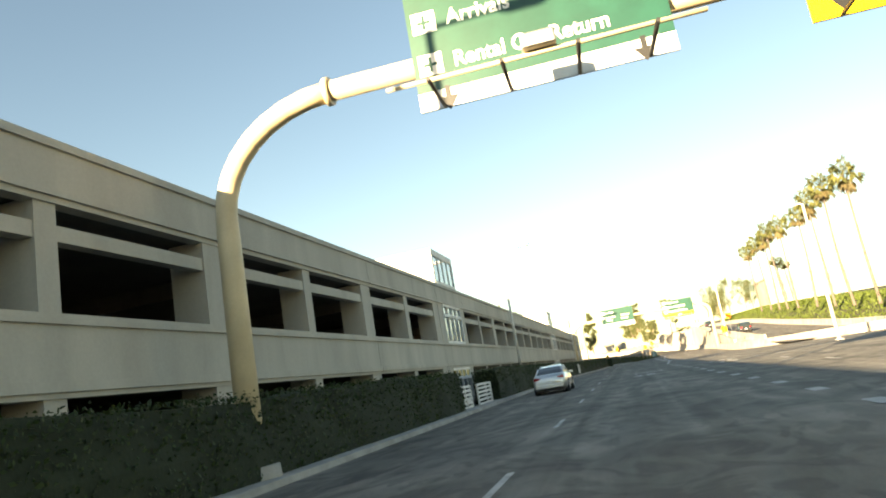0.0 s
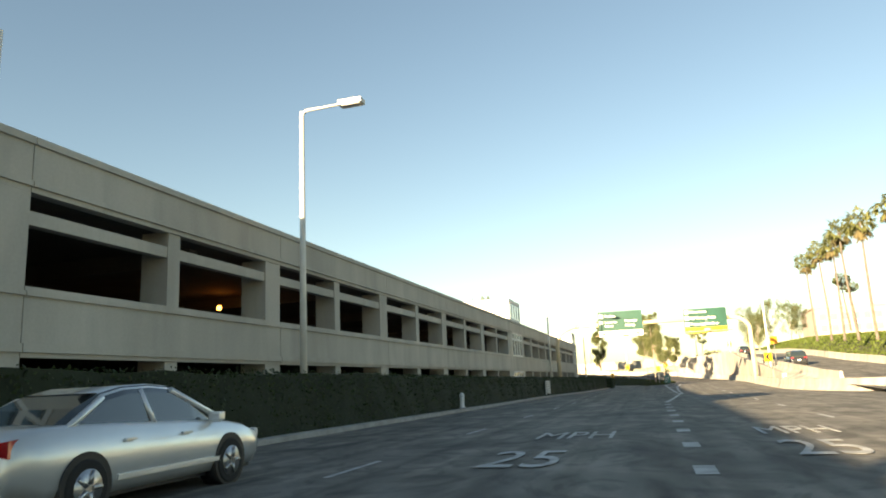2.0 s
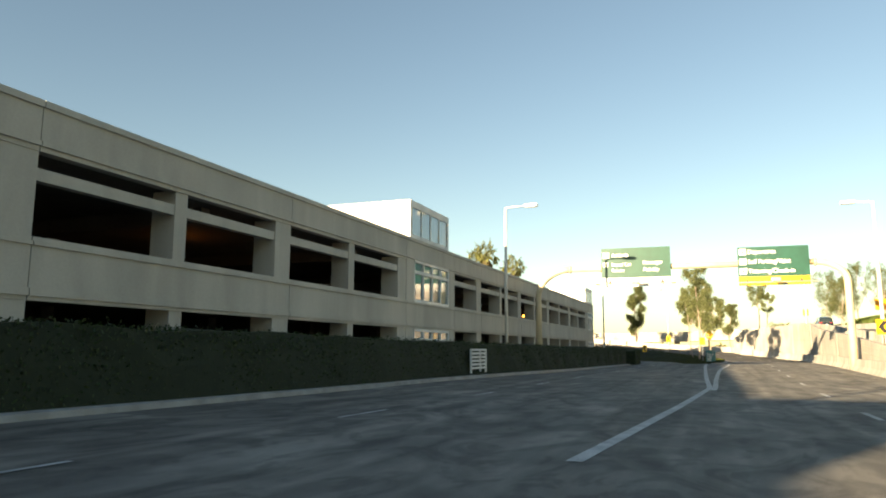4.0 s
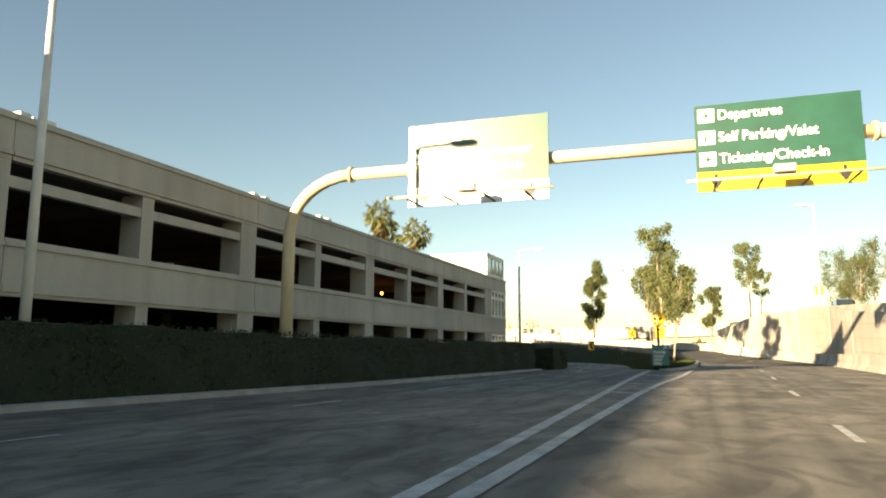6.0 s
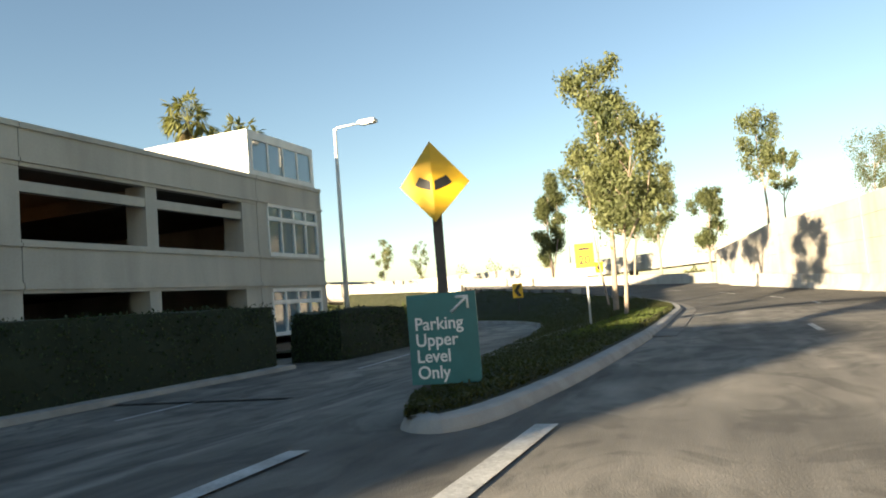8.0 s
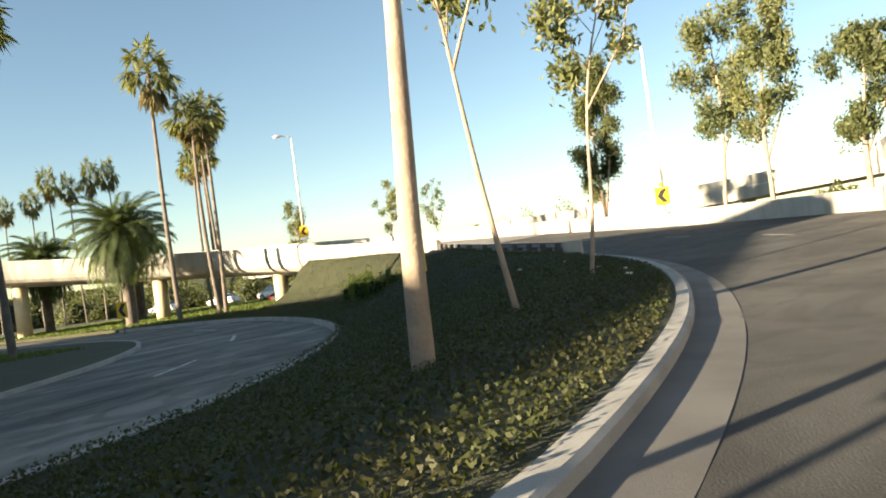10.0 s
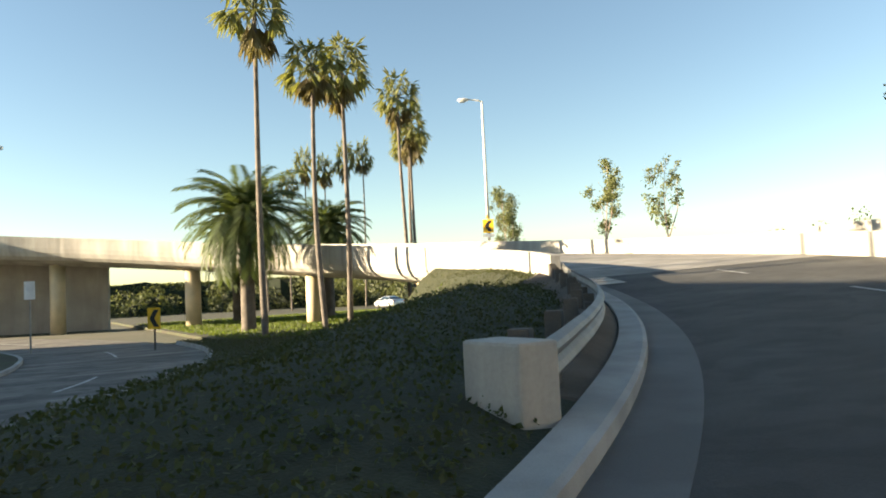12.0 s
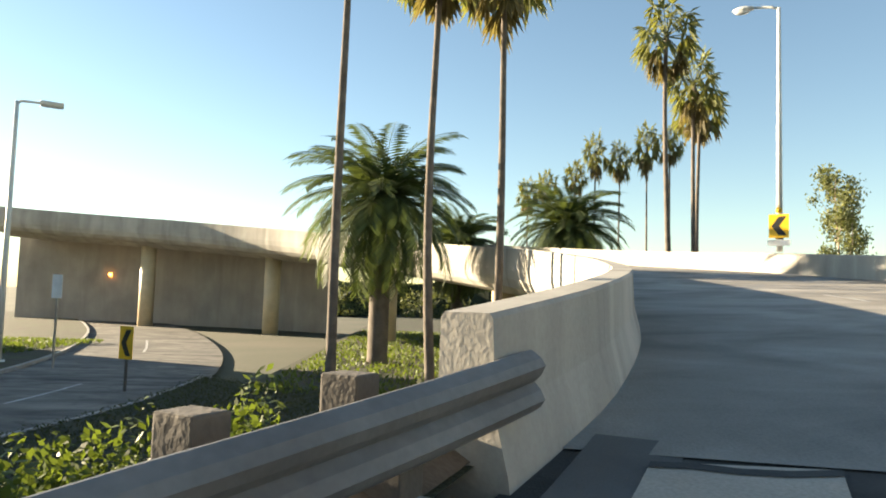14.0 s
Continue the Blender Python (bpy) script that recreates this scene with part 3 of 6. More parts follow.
# inner lawn on the far side of the lower road and lawns beyond the viaduct
bm = bmesh.new()
rim = [LOW[i] for i in range(12, len(LOW))]
va, vb = [], []
for i, p in enumerate(rim):
    d = rim[min(i + 1, len(rim) - 1)] - rim[max(i - 1, 0)]
    d.normalize()
    va.append(bm.verts.new((p.x - d.y * 3.55, p.y + d.x * 3.55, -0.36)))
    vb.append(bm.verts.new((-26 - 1.4 * i, 156 - 0.1 * i, -0.36)))
for i in range(len(rim) - 1):
    bm.faces.new((va[i], va[i + 1], vb[i + 1], vb[i]))
structure("lawn_inner", bm, GRASSM, "shaded grass inside the lower road bend", "lawn")
bm = bmesh.new()
sweep(bm, [Vector((LOW[i].x - (LOW[min(i + 1, len(LOW) - 1)] - LOW[i - 1]).normalized().y * 3.4, LOW[i].y + (LOW[min(i + 1, len(LOW) - 1)] - LOW[i - 1]).normalized().x * 3.4, -0.47)) for i in range(8, len(LOW))], [(0.0, -0.1), (0.0, 0.13), (0.16, 0.13), (0.16, -0.1)])
structure("kerb_lawn", bm, KERB, "grey concrete kerb round the inner lawn", "kerb")
bm = bmesh.new()
box(bm, -320, -40, 192.4, 420, -0.55, -0.36)
structure("lawn_far", bm, GRASSM, "green grass beneath the palms and viaduct", "lawn")

# retaining wall at the right of the ramp, curving with it
bm = bmesh.new()
WALL = [Vector((float(np.interp(y, (112, 130, 150, 164), (5.6, 6.2, 6.7, 7.1))), y, 0)) for y in np.arange(112, 164, 3.0)] + [Vector((*ramp_pt(th, 47.55)[:2], 0)) for th in range(0, 36, 3)]
tops = np.interp([p.y for p in WALL], (112, 118, 137, 150, 157, 165, 170, 184, 188, 192), (1.0, 1.35, 2.5, 3.15, 3.6, 4.3, 4.6, 4.5, 3.7, 2.9))
rings = []
for i, p in enumerate(WALL):
    d = (WALL[min(i + 1, len(WALL) - 1)] - WALL[max(i - 1, 0)]).normalized()
    nrm = Vector((d.y, -d.x, 0))
    t = float(tops[i])
    rings.append([p + Vector((0, 0, -0.2)), p + Vector((0, 0, t)), p + nrm * 0.02 + Vector((0, 0, t + 0.02)), p + nrm * 0.4 + Vector((0, 0, t)), p + nrm * 0.4 + Vector((0, 0, -0.2))])
loft(bm, rings, close=True, cap=True)
ret = structure("retaining_wall", bm, RETAIN, "tall sunlit concrete retaining wall beside the ramp", "retaining wall")
# pour lines and upright joints on the wall face
for f in (0.3, 0.55, 0.8):
    b2 = bmesh.new()
    sweep(b2, [Vector((p.x, p.y, float(t) * f)) for p, t in zip(WALL, tops)], [(0.0, -0.02), (0.022, -0.015), (0.022, 0.015), (0.0, 0.02)])
    part("pour_line", b2, RETAIN, ret)
for i in range(2, len(WALL) - 1, 4):
    p, t = WALL[i], float(tops[i])
    b2 = bmesh.new()
    box(b2, -0.03, 0.03, -0.06, 0.06, 0.0, t - 0.02)
    ob = part("joint_cover", b2, RETAIN, ret)
    d = WALL[i + 1] - WALL[i - 1]
    ob.matrix_local = pose(p.x, p.y, 0, 0, 0, math.degrees(math.atan2(d.y, d.x)) - 90)


def jersey(line, name, label, h=0.85):
    """A concrete safety barrier; its road face is to the left of travel."""
    b2 = bmesh.new()
    sweep(b2, line, [(0.32, -0.05), (0.3, 0.08), (0.14, 0.33), (0.09, h), (-0.09, h), (-0.14, 0.33), (-0.3, -0.05)])
    return structure(name, b2, CONC, label, "barrier")


jersey([Vector((x, y, road_z(y))) for x, y in ((17.5, 68), (14.0, 74), (11.0, 80), (8.6, 86), (6.8, 92), (5.7, 98), (5.2, 104))] + [Vector((float(np.interp(y, (108, 130, 150, 164), (5.1, 5.7, 6.25, 6.7))), y, road_z(y))) for y in np.arange(108, 164, 3.0)] + [ramp_pt(th, 47.15) for th in range(0, 33, 3)], "barrier_low", "pale concrete safety barrier at the road edge", 0.8)
# outer parapet of the loop in cast lengths
for th in range(32, TH_END, 5):
    b2 = bmesh.new()
    line = [ramp_pt(min(TH_END, th + 5 * k / 4) - (0.0 if k < 4 else 0.012), R_OUT) for k in range(5)]
    sweep(b2, line, [(0.03, -0.3), (0.01, 0.1), (0.0, 0.82), (-0.02, 0.85), (-0.26, 0.85), (-0.28, 0.82), (-0.3, -1.1)])
    structure("parapet_outer", b2, CONC, "pale concrete parapet along the outer edge of the ramp", "parapet")


# inner parapet: a plain wall first, then the rounded girder face of the viaduct below it
def r_wall(th):
    return float(np.interp(th, (62.9, 66, 72, 80, 186), (38.02, 38.12, 38.1, 37.95, 37.95)))


for a0, a1, prof in [(62.9, 66.5, 0), (66.5, 70.5, 0), (70.5, 75, 0)] + [(t0, min(TH_END, t0 + 6.5), 1) for t0 in np.arange(75, TH_END, 6.5)]:
    b2 = bmesh.new()
    line = [ramp_pt(a0 + (a1 - a0) * k / 4 - (0.0 if k < 4 else 0.006), r_wall(a0 + (a1 - a0) * k / 4)) for k in range(5)]
    wall = [(0.32, -0.8), (0.3, 0.87), (0.28, 0.9), (0.02, 0.9), (0.0, 0.87), (-0.02, 0.4), (-0.1, 0.1), (-0.16, -0.3)]
    girder = [(0.32, 0.87), (0.3, 0.9), (0.02, 0.9), (0.0, 0.87), (-0.02, 0.4), (-0.1, 0.1), (-0.16, -0.3), (-1.6, -1.15), (-0.7, -1.12), (-0.2, -0.98), (0.12, -0.72), (0.28, -0.35), (0.33, 0.0)]
    sweep(b2, line, girder if prof else wall)
    structure("parapet_inner", b2, CONC, "pale concrete parapet and rounded girder face of the viaduct", "parapet")
# wall closing the space under the far viaduct
b2 = bmesh.new()
rows = []
for th in range(146, TH_END + 1, 4):
    p, q = ramp_pt(th, 46.0), ramp_pt(th, 46.4)
    rows.append([Vector((p.x, p.y, -0.6)), Vector((p.x, p.y, p.z - 1.2)), Vector((q.x, q.y, p.z - 1.2)), Vector((q.x, q.y, -0.6))])
loft(b2, rows, close=True, cap=True)
structure("abutment_wall", b2, RETAIN, "shaded concrete wall under the far viaduct", "retaining wall")
# viaduct underside and columns
b2 = bmesh.new()
rows = []
for th in range(76, TH_END + 1, 3):
    rows.append([ramp_pt(th, 39.2, -1.1), ramp_pt(th, 40.4, -1.5), ramp_pt(th, 46.3, -1.5), ramp_pt(th, R_OUT + 0.2, -1.0), ramp_pt(th, R_OUT, -0.1), ramp_pt(th, 39.0, -0.1)])
loft(b2, rows, close=True, cap=True)
structure("viaduct_deck", b2, CONC, "concrete box girder of the curving viaduct", "viaduct")
for th in (94.5, 112, 130, 148, 166):
    p = ramp_pt(th, 40.6)
    b2 = bmesh.new()
    tube(b2, [(p.x, p.y, -0.6), (p.x, p.y, p.z - 1.4)], 0.62, 20)
    ob = obj("viaduct_column", b2, CREAM)
    tagged(ob, "round buff-painted concrete viaduct column", "column", "viaduct columns")

# overpass further off, behind the loop
b2 = bmesh.new()
OVER = spline([(-115, 244, 4.6), (-75, 241, 4.9), (-48, 237.5, 5.0), (-30, 234, 5.0), (-18, 231, 5.0), (-6, 227, 5.2), (6, 224, 5.6)], 5)
sweep(b2, OVER[::-1], [(0.0, 0.0), (0.0, -0.9), (0.12, -1.0), (0.1, -2.0), (-7.0, -2.0), (-7.0, 0.0), (-6.7, 0.0), (-6.7, -0.85), (-0.3, -0.85), (-0.3, 0.0)])
structure("overpass", b2, CONC, "sunlit pale concrete overpass behind the loop ramp", "overpass")
for k in range(3, len(OVER) - 1, 5):
    p = OVER[k]
    b2 = bmesh.new()
    tube(b2, [(p.x, p.y + 3.5, -0.6), (p.x, p.y + 3.5, p.z - 1.7)], 0.6, 16)
    tagged(obj("overpass_column", b2, CONC), "round pale concrete overpass column", "column", "overpass columns")

# upper road behind the retaining wall
bm = bmesh.new()
UP = [(11.6, 84, 0.0), (11.6, 100, 0.35), (12.0, 118, 1.2), (12.2, 137, 2.1), (12.6, 155, 3.1), (12.8, 172, 3.9), (12.8, 190, 4.4), (12.6, 230, 5.2), (12.4, 320, 6.0)]
vs = [[bm.verts.new((x - 5.2, y, z + 0.02)), bm.verts.new((x + 5.2, y, z + 0.02))] for x, y, z in UP]
for a, b in zip(vs, vs[1:]):
    bm.faces.new((a[0], a[1], b[1], b[0]))
structure("road_upper", bm, ASPHALT, "sunlit asphalt road climbing behind the retaining wall", "road")
jersey([Vector((float(np.interp(y, [p[1] for p in UP], [p[0] for p in UP])) - 4.9, y, float(np.interp(y, [p[1] for p in UP], [p[2] for p in UP])))) for y in np.arange(96, 321, 6.0)], "barrier_upper", "pale concrete barrier along the upper road", 0.8)
jersey([Vector((17.0, y, float(np.interp(y, [p[1] for p in UP], [p[2] for p in UP])))) for y in np.arange(84, 321, 6.0)][::-1], "barrier_upper_far", "pale concrete barrier on the far side of the upper road", 0.8)
# sloping concrete between the low barrier and the upper road
b2 = bmesh.new()
rows = []
for y in (98, 104, 110, 116, 122):
    xb, up = float(np.interp(y, (98, 104, 108, 130), (5.7, 5.2, 5.1, 5.7))) + 0.1, float(np.interp(y, [p[1] for p in UP], [p[2] for p in UP]))
    rows.append([Vector((xb, y, -0.3)), Vector((xb, y, 0.3)), Vector((xb + 1.2, y, 0.2 + 0.85 * up)), Vector((xb + 1.2, y, -0.3))])
loft(b2, rows, close=True, cap=True)
structure("median_slope", b2, CONC, "narrow pale concrete slope between barrier and upper road", "median")
# grassy bank beyond the upper road
grid_sheet("grass_bank", [17.4, 18.4, 21, 26, 34, 60, 140], list(np.arange(60, 330, 10.0)), lambda x, y: float(np.interp(y, (60, 84, 118, 155, 190, 330), (0.0, 0.2, 1.6, 3.4, 4.6, 6.2))) + 2.4 * smooth(16.8, 24, x), GRASSM, "grassy bank rising beside the upper road", "bank")


# ------------------------------------------------------------------ lane paint
road_paint = thing("lane_markings", "faded white lane lines and gore stripes on asphalt", "road marking", kind="structure")


def stripe(x0, y0, x1, y1, w, name="stripe", lift=0.012):
    """A painted bar on the main road from one point to another."""
    b2 = bmesh.new()
    a, b = Vector((x0, y0, 0)), Vector((x1, y1, 0))
    d = (b - a).normalized()
    nrm = Vector((-d.y, d.x, 0)) * w / 2
    n = max(2, int((b - a).length / 3))
    rows = []
    for k in range(n + 1):
        p = a.lerp(b, k / n)
        row = []
        for q in (p + nrm, p - nrm):
            row.append(Vector((q.x, q.y, low_z(q.x, q.y) + lift)))
        rows.append(row)
    vs = [[b2.verts.new(q) for q in r] for r in rows]
    for r, q in zip(vs, vs[1:]):
        b2.faces.new((r[0], r[1], q[1], q[0]))
    return part(name, b2, PAINT, road_paint)


for k in range(-6, 10):
    y = 71.2 + 8.45 * k
    stripe(-10.45, y - 2.2, -10.45, y, 0.11, "lane_dash")
for y in [22.4 + 3.72 * k for k in range(16)]:
    stripe(-5.03, y, -5.03, y + 0.95, 0.3, "exit_dash")
for k in range(-9, 5):
    y = 118.3 + 8.75 * k
    x = float(np.interp(y, (40, 68, 117, 142, 160), (-1.6, -0.97, 0.35, 0.95, 1.2)))
    stripe(x, y - 2.1, x + 0.03, y, 0.13, "lane_dash")
gl = [(-5.03, 82), (-4.3, 92), (-3.62, 103), (-3.72, 107), (-3.82, 111), (-3.95, 119), (-4.02, 124.7), (-4.12, 130), (-4.12, 136), (-4.1, 141)]
for (xa, ya), (xb, yb) in zip(gl, gl[1:]):
    stripe(xa, ya, xb, yb, 0.21, "gore_line")
gr = [(-3.5, 101), (-3.42, 104), (-3.4, 110), (-3.3, 117), (-3.15, 124), (-2.9, 129.5), (-2.5, 134), (-2.35, 137), (-2.2, 142)]
for (xa, ya), (xb, yb) in zip(gr, gr[1:]):
    stripe(xa, ya, xb, yb, 0.21, "gore_line", 0.017)
for xa, ya, xb, yb in ((-3.98, 124.7, -3.15, 124.4), (-4.08, 129.1, -2.95, 128.9), (-4.09, 135.94, -3.25, 135.0), (-3.25, 135.0, -2.5, 135.83)):
    stripe(xa, ya, xb, yb, 0.17, "gore_hatch", 0.022)
# speed legends
for body, x, y, size, sx in (("25", -8.5, 53.1, 3.5, 0.4), ("MPH", -8.35, 58.2, 2.7, 0.34), ("25", -3.6, 54.3, 3.6, 0.35), ("MPH", -3.55, 58.4, 2.9, 0.27)):
    text_mesh("speed_legend", body, size, Matrix.Translation((x, y, road_z(y) + 0.02)), PAINT, road_paint, 0.002, sx, 0.0)
# ramp centre dashes
for th in np.arange(-1.0, 110, 10.2):
    b2 = bmesh.new()
    line = [ramp_pt(th + 0.7 * k, 43.05, 0.03) for k in range(5)]
    sweep(b2, line, [(0.06, 0.0), (-0.06, 0.0)], closed=False)
    part("ramp_dash", b2, PAINT, road_paint)
for k in range(4, 70, 9):
    b2 = bmesh.new()
    line = [LOW[min(len(LOW) - 1, k + i)] + Vector((0, 0, 0.036)) for i in range(4)]
    sweep(b2, line, [(0.06, 0.0), (-0.06, 0.0)], closed=False)
    part("lower_road_dash", b2, PAINT, road_paint)

# ------------------------------------------------------------------ planting
def hedge(name, line, wid, h, label, seed, leaves, leaf=(0.05, 0.13), material=HEDGE, uneven=0.07):
    """A clipped hedge: a rough core, coloured dark as inner shade, and a coat of small leaves."""
    rng = np.random.default_rng(seed)
    root = thing(name, label, "hedge", group="clipped hedges")
    P = [Vector(p) for p in line]
    n = len(P)
    b2 = bmesh.new()
    rings = []
    for i, p in enumerate(P):
        d = (P[min(i + 1, n - 1)] - P[max(i - 1, 0)]).normalized()
        nr = Vector((-d.y, d.x, 0))
        j = lambda: rng.uniform(-uneven, uneven)
        w2 = wid / 2
        hh = h + 0.85 * uneven * math.sin(i * 0.7) + j()
        rings.append([p + nr * (w2 + j()) - Vector((0, 0, 0.2)), p + nr * (w2 + j()) + Vector((0, 0, hh * 0.5)), p + nr * (w2 - 0.1 + j()) + Vector((0, 0, hh)), p + Vector((0, 0, hh + j())), p - nr * (w2 - 0.1 + j()) + Vector((0, 0, hh)), p - nr * (w2 + j()) + Vector((0, 0, hh * 0.5)), p - nr * (w2 + j()) - Vector((0, 0, 0.2))])
    loft(b2, rings, close=True, cap=True)
    part("core", b2, HEDGE_SHADE, root)
    idx = rng.integers(0, n - 1, leaves)
    t = rng.random(leaves)
    A = np.array([tuple(p) for p in P])
    base = A[idx] * (1 - t)[:, None] + A[idx + 1] * t[:, None]
    D = A[idx + 1] - A[idx]
    D /= np.linalg.norm(D, axis=1)[:, None]
    NR = np.stack([-D[:, 1], D[:, 0], 0 * t], 1)
    s = rng.random(leaves)
    face = rng.random(leaves)
    side = np.where(face < 0.3, 1.0, -1.0)
    top = face > 0.78
    off = np.where(top, rng.uniform(-wid / 2, wid / 2, leaves), side * wid / 2 + rng.normal(0, 0.04, leaves))
    z = np.where(top, h + rng.normal(0.02, 0.06, leaves), s * h)
    pts = base + NR * off[:, None]
    pts[:, 2] += z
    nor = np.where(top[:, None], np.array([[0, 0, 1.0]]), NR * side[:, None])
    for end, d in ((A[0], A[0] - A[1]), (A[-1], A[-1] - A[-2])):
        d = d / np.linalg.norm(d)
        m = int(420 * wid * h)
        across = rng.uniform(-wid / 2, wid / 2, m)
        q = end + np.stack([-d[1] * across, d[0] * across, rng.random(m) * h], 1) + d * rng.normal(0.03, 0.04, (m, 1))
        pts, nor = np.vstack([pts, q]), np.vstack([nor, np.tile(d, (m, 1))])
    ob = cards(pts, nor, rng.uniform(*leaf, len(pts)), material, "foliage", root, rng, 1.8)
    ob["kind"] = "stuff"
    return root


hedge("hedge", [(-16.35, y, 0.1) for y in np.arange(14, 40.6, 1.475)], 1.35, 1.75, "clipped dark green hedge along the garage", 11, 16000)
hedge("hedge", [(kx(y) - 0.95, y, low_z(kx(y), y) + 0.1) for y in np.arange(49.2, 153.5, 1.5)], 1.4, 1.72, "long clipped dark green hedge along the garage", 12, 46000)
hedge("hedge", [(-12.6, 155.0 + k, -0.4) for k in range(0, 6)], 1.8, 1.5, "short clipped hedge by the garage corner", 13, 4000)
hedge("shrub_belt", spline([(-70, 252, -0.4), (-98, 243, -0.4), (-122, 228, -0.4), (-138, 205, -0.4), (-143, 180, -0.4), (-138, 155, -0.4)], 9), 7.0, 5.2, "dark belt of tall shrubs behind the far viaduct", 14, 30000, (0.4, 0.95), EUC_DARK, 0.9)


def scatter_on_island(n, seed):
    rng = np.random.default_rng(seed)
    i = rng.integers(0, NS - 1, n)
    t, u = rng.random(n), rng.random(n) ** 1.1
    Ra, La = np.array([tuple(p) for p in RA]), np.array([tuple(p) for p in LA])
    a = Ra[i] * (1 - t)[:, None] + Ra[i + 1] * t[:, None]
    b = La[i] * (1 - t)[:, None] + La[i + 1] * t[:, None]
    p = a * (1 - u)[:, None] + b * u[:, None]
    off = u * np.linalg.norm(b - a, axis=1)
    th = np.degrees(np.arctan2(p[:, 1] - CY, p[:, 0] - CX))
    # bare soil lies between the guard rail and the kerb
    bare = np.where((th > 37) & (th < 64) & (p[:, 1] > CY), 0.85 + 0.2 * np.sin(p[:, 0] * 3), 0.08)
    keep = off > bare
    p, u, i, t = p[keep], u[keep], i[keep], t[keep]
    c = np.minimum(11, (u * 12).astype(int))
    f = u * 12 - c
    near = ISL_Z[i, c] * (1 - f) + ISL_Z[i, c + 1] * f
    far = ISL_Z[i + 1, c] * (1 - f) + ISL_Z[i + 1, c + 1] * f
    p[:, 2] = near * (1 - t) + far * t + 0.015 + 0.1 * rng.random(len(p)) ** 2
    return p, rng


pts, rng = scatter_on_island(190000, 21)
ob = cards(pts, np.tile([[0, 0, 1.0]], (len(pts), 1)) + 0.5 * rng.normal(size=(len(pts), 3)), rng.uniform(0.032, 0.07, len(pts)), IVY, "ivy", None, rng, 1.4)
tagged(ob, "dense dark ivy ground cover on the island", "ground cover", kind="stuff")
# thin black line along the ramp: a pole's cast shadow drawn as a dark strip
bm = bmesh.new()
sweep(bm, [ramp_pt(th, 43.9 + 0.05 * math.sin(th * 2.1), 0.018) for th in np.arange(2, 60, 1.0)], [(0.02, 0.0), (-0.02, 0.0)], closed=False)
structure("shadow_line", bm, TYRE, "thin black line along the ramp, painted as a pole shadow", "road surface")
# strip of soil behind the kerb
bm = bmesh.new()
rows = []
for th in range(37, 64, 1):
    sink = 0.35 if th == 37 else 0.0
    rise = 0.1 * smooth(36, 44, th)
    rows.append([bm.verts.new(ramp_pt(th, R_KERB - q, h - sink)) for q, h in ((0.385, 0.15), (0.6, 0.17 + rise), (0.95, 0.2 + 2 * rise), (1.5, 0.05 + rise))])
for a, b in zip(rows, rows[1:]):
    for k in range(3):
        bm.faces.new((a[k], a[k + 1], b[k + 1], b[k]))
structure("soil_strip", bm, SOIL, "bare brown soil between guard rail and kerb", "soil")


def grass(name, x0, x1, y0, y1, zf, n, seed, label, hgt=0.22):
    rng = np.random.default_rng(seed)
    p = np.stack([rng.uniform(x0, x1, n), rng.uniform(y0, y1, n), np.zeros(n)], 1)
    p[:, 2] = [zf(a, b) + 0.05 for a, b in p[:, :2]]
    r = rng.normal(size=(n, 3))
    ob = cards(p, r, rng.uniform(0.6, 1.4, n) * hgt, GRASSL, name, None, rng, 3.0, droop=-1.8)
    return tagged(ob, label, "grass", kind="stuff")


grass("grass_tufts", -80, -40.5, 192.8, 226, lambda x, y: -0.34, 26000, 31, "sunlit green grass under the palms")
grass("lawn_tufts", -60, -30, 166, 180, lambda x, y: -0.36, 14000, 32, "shaded lawn inside the lower road bend")
grass("island_tip_grass", -4.3, -2.6, 152, 165, lambda x, y: berm_z(x, y), 6500, 33, "bright grass tufts at the island kerb", 0.15)
bank_z = lambda x, y: float(np.interp(y, (60, 84, 118, 155, 190, 330), (0.0, 0.2, 1.6, 3.4, 4.6, 6.2))) + 2.4 * smooth(16.8, 24, x)
grass("bank_grass", 17, 30, 80, 230, bank_z, 26000, 34, "green grass on the bank under the palms", 0.45)


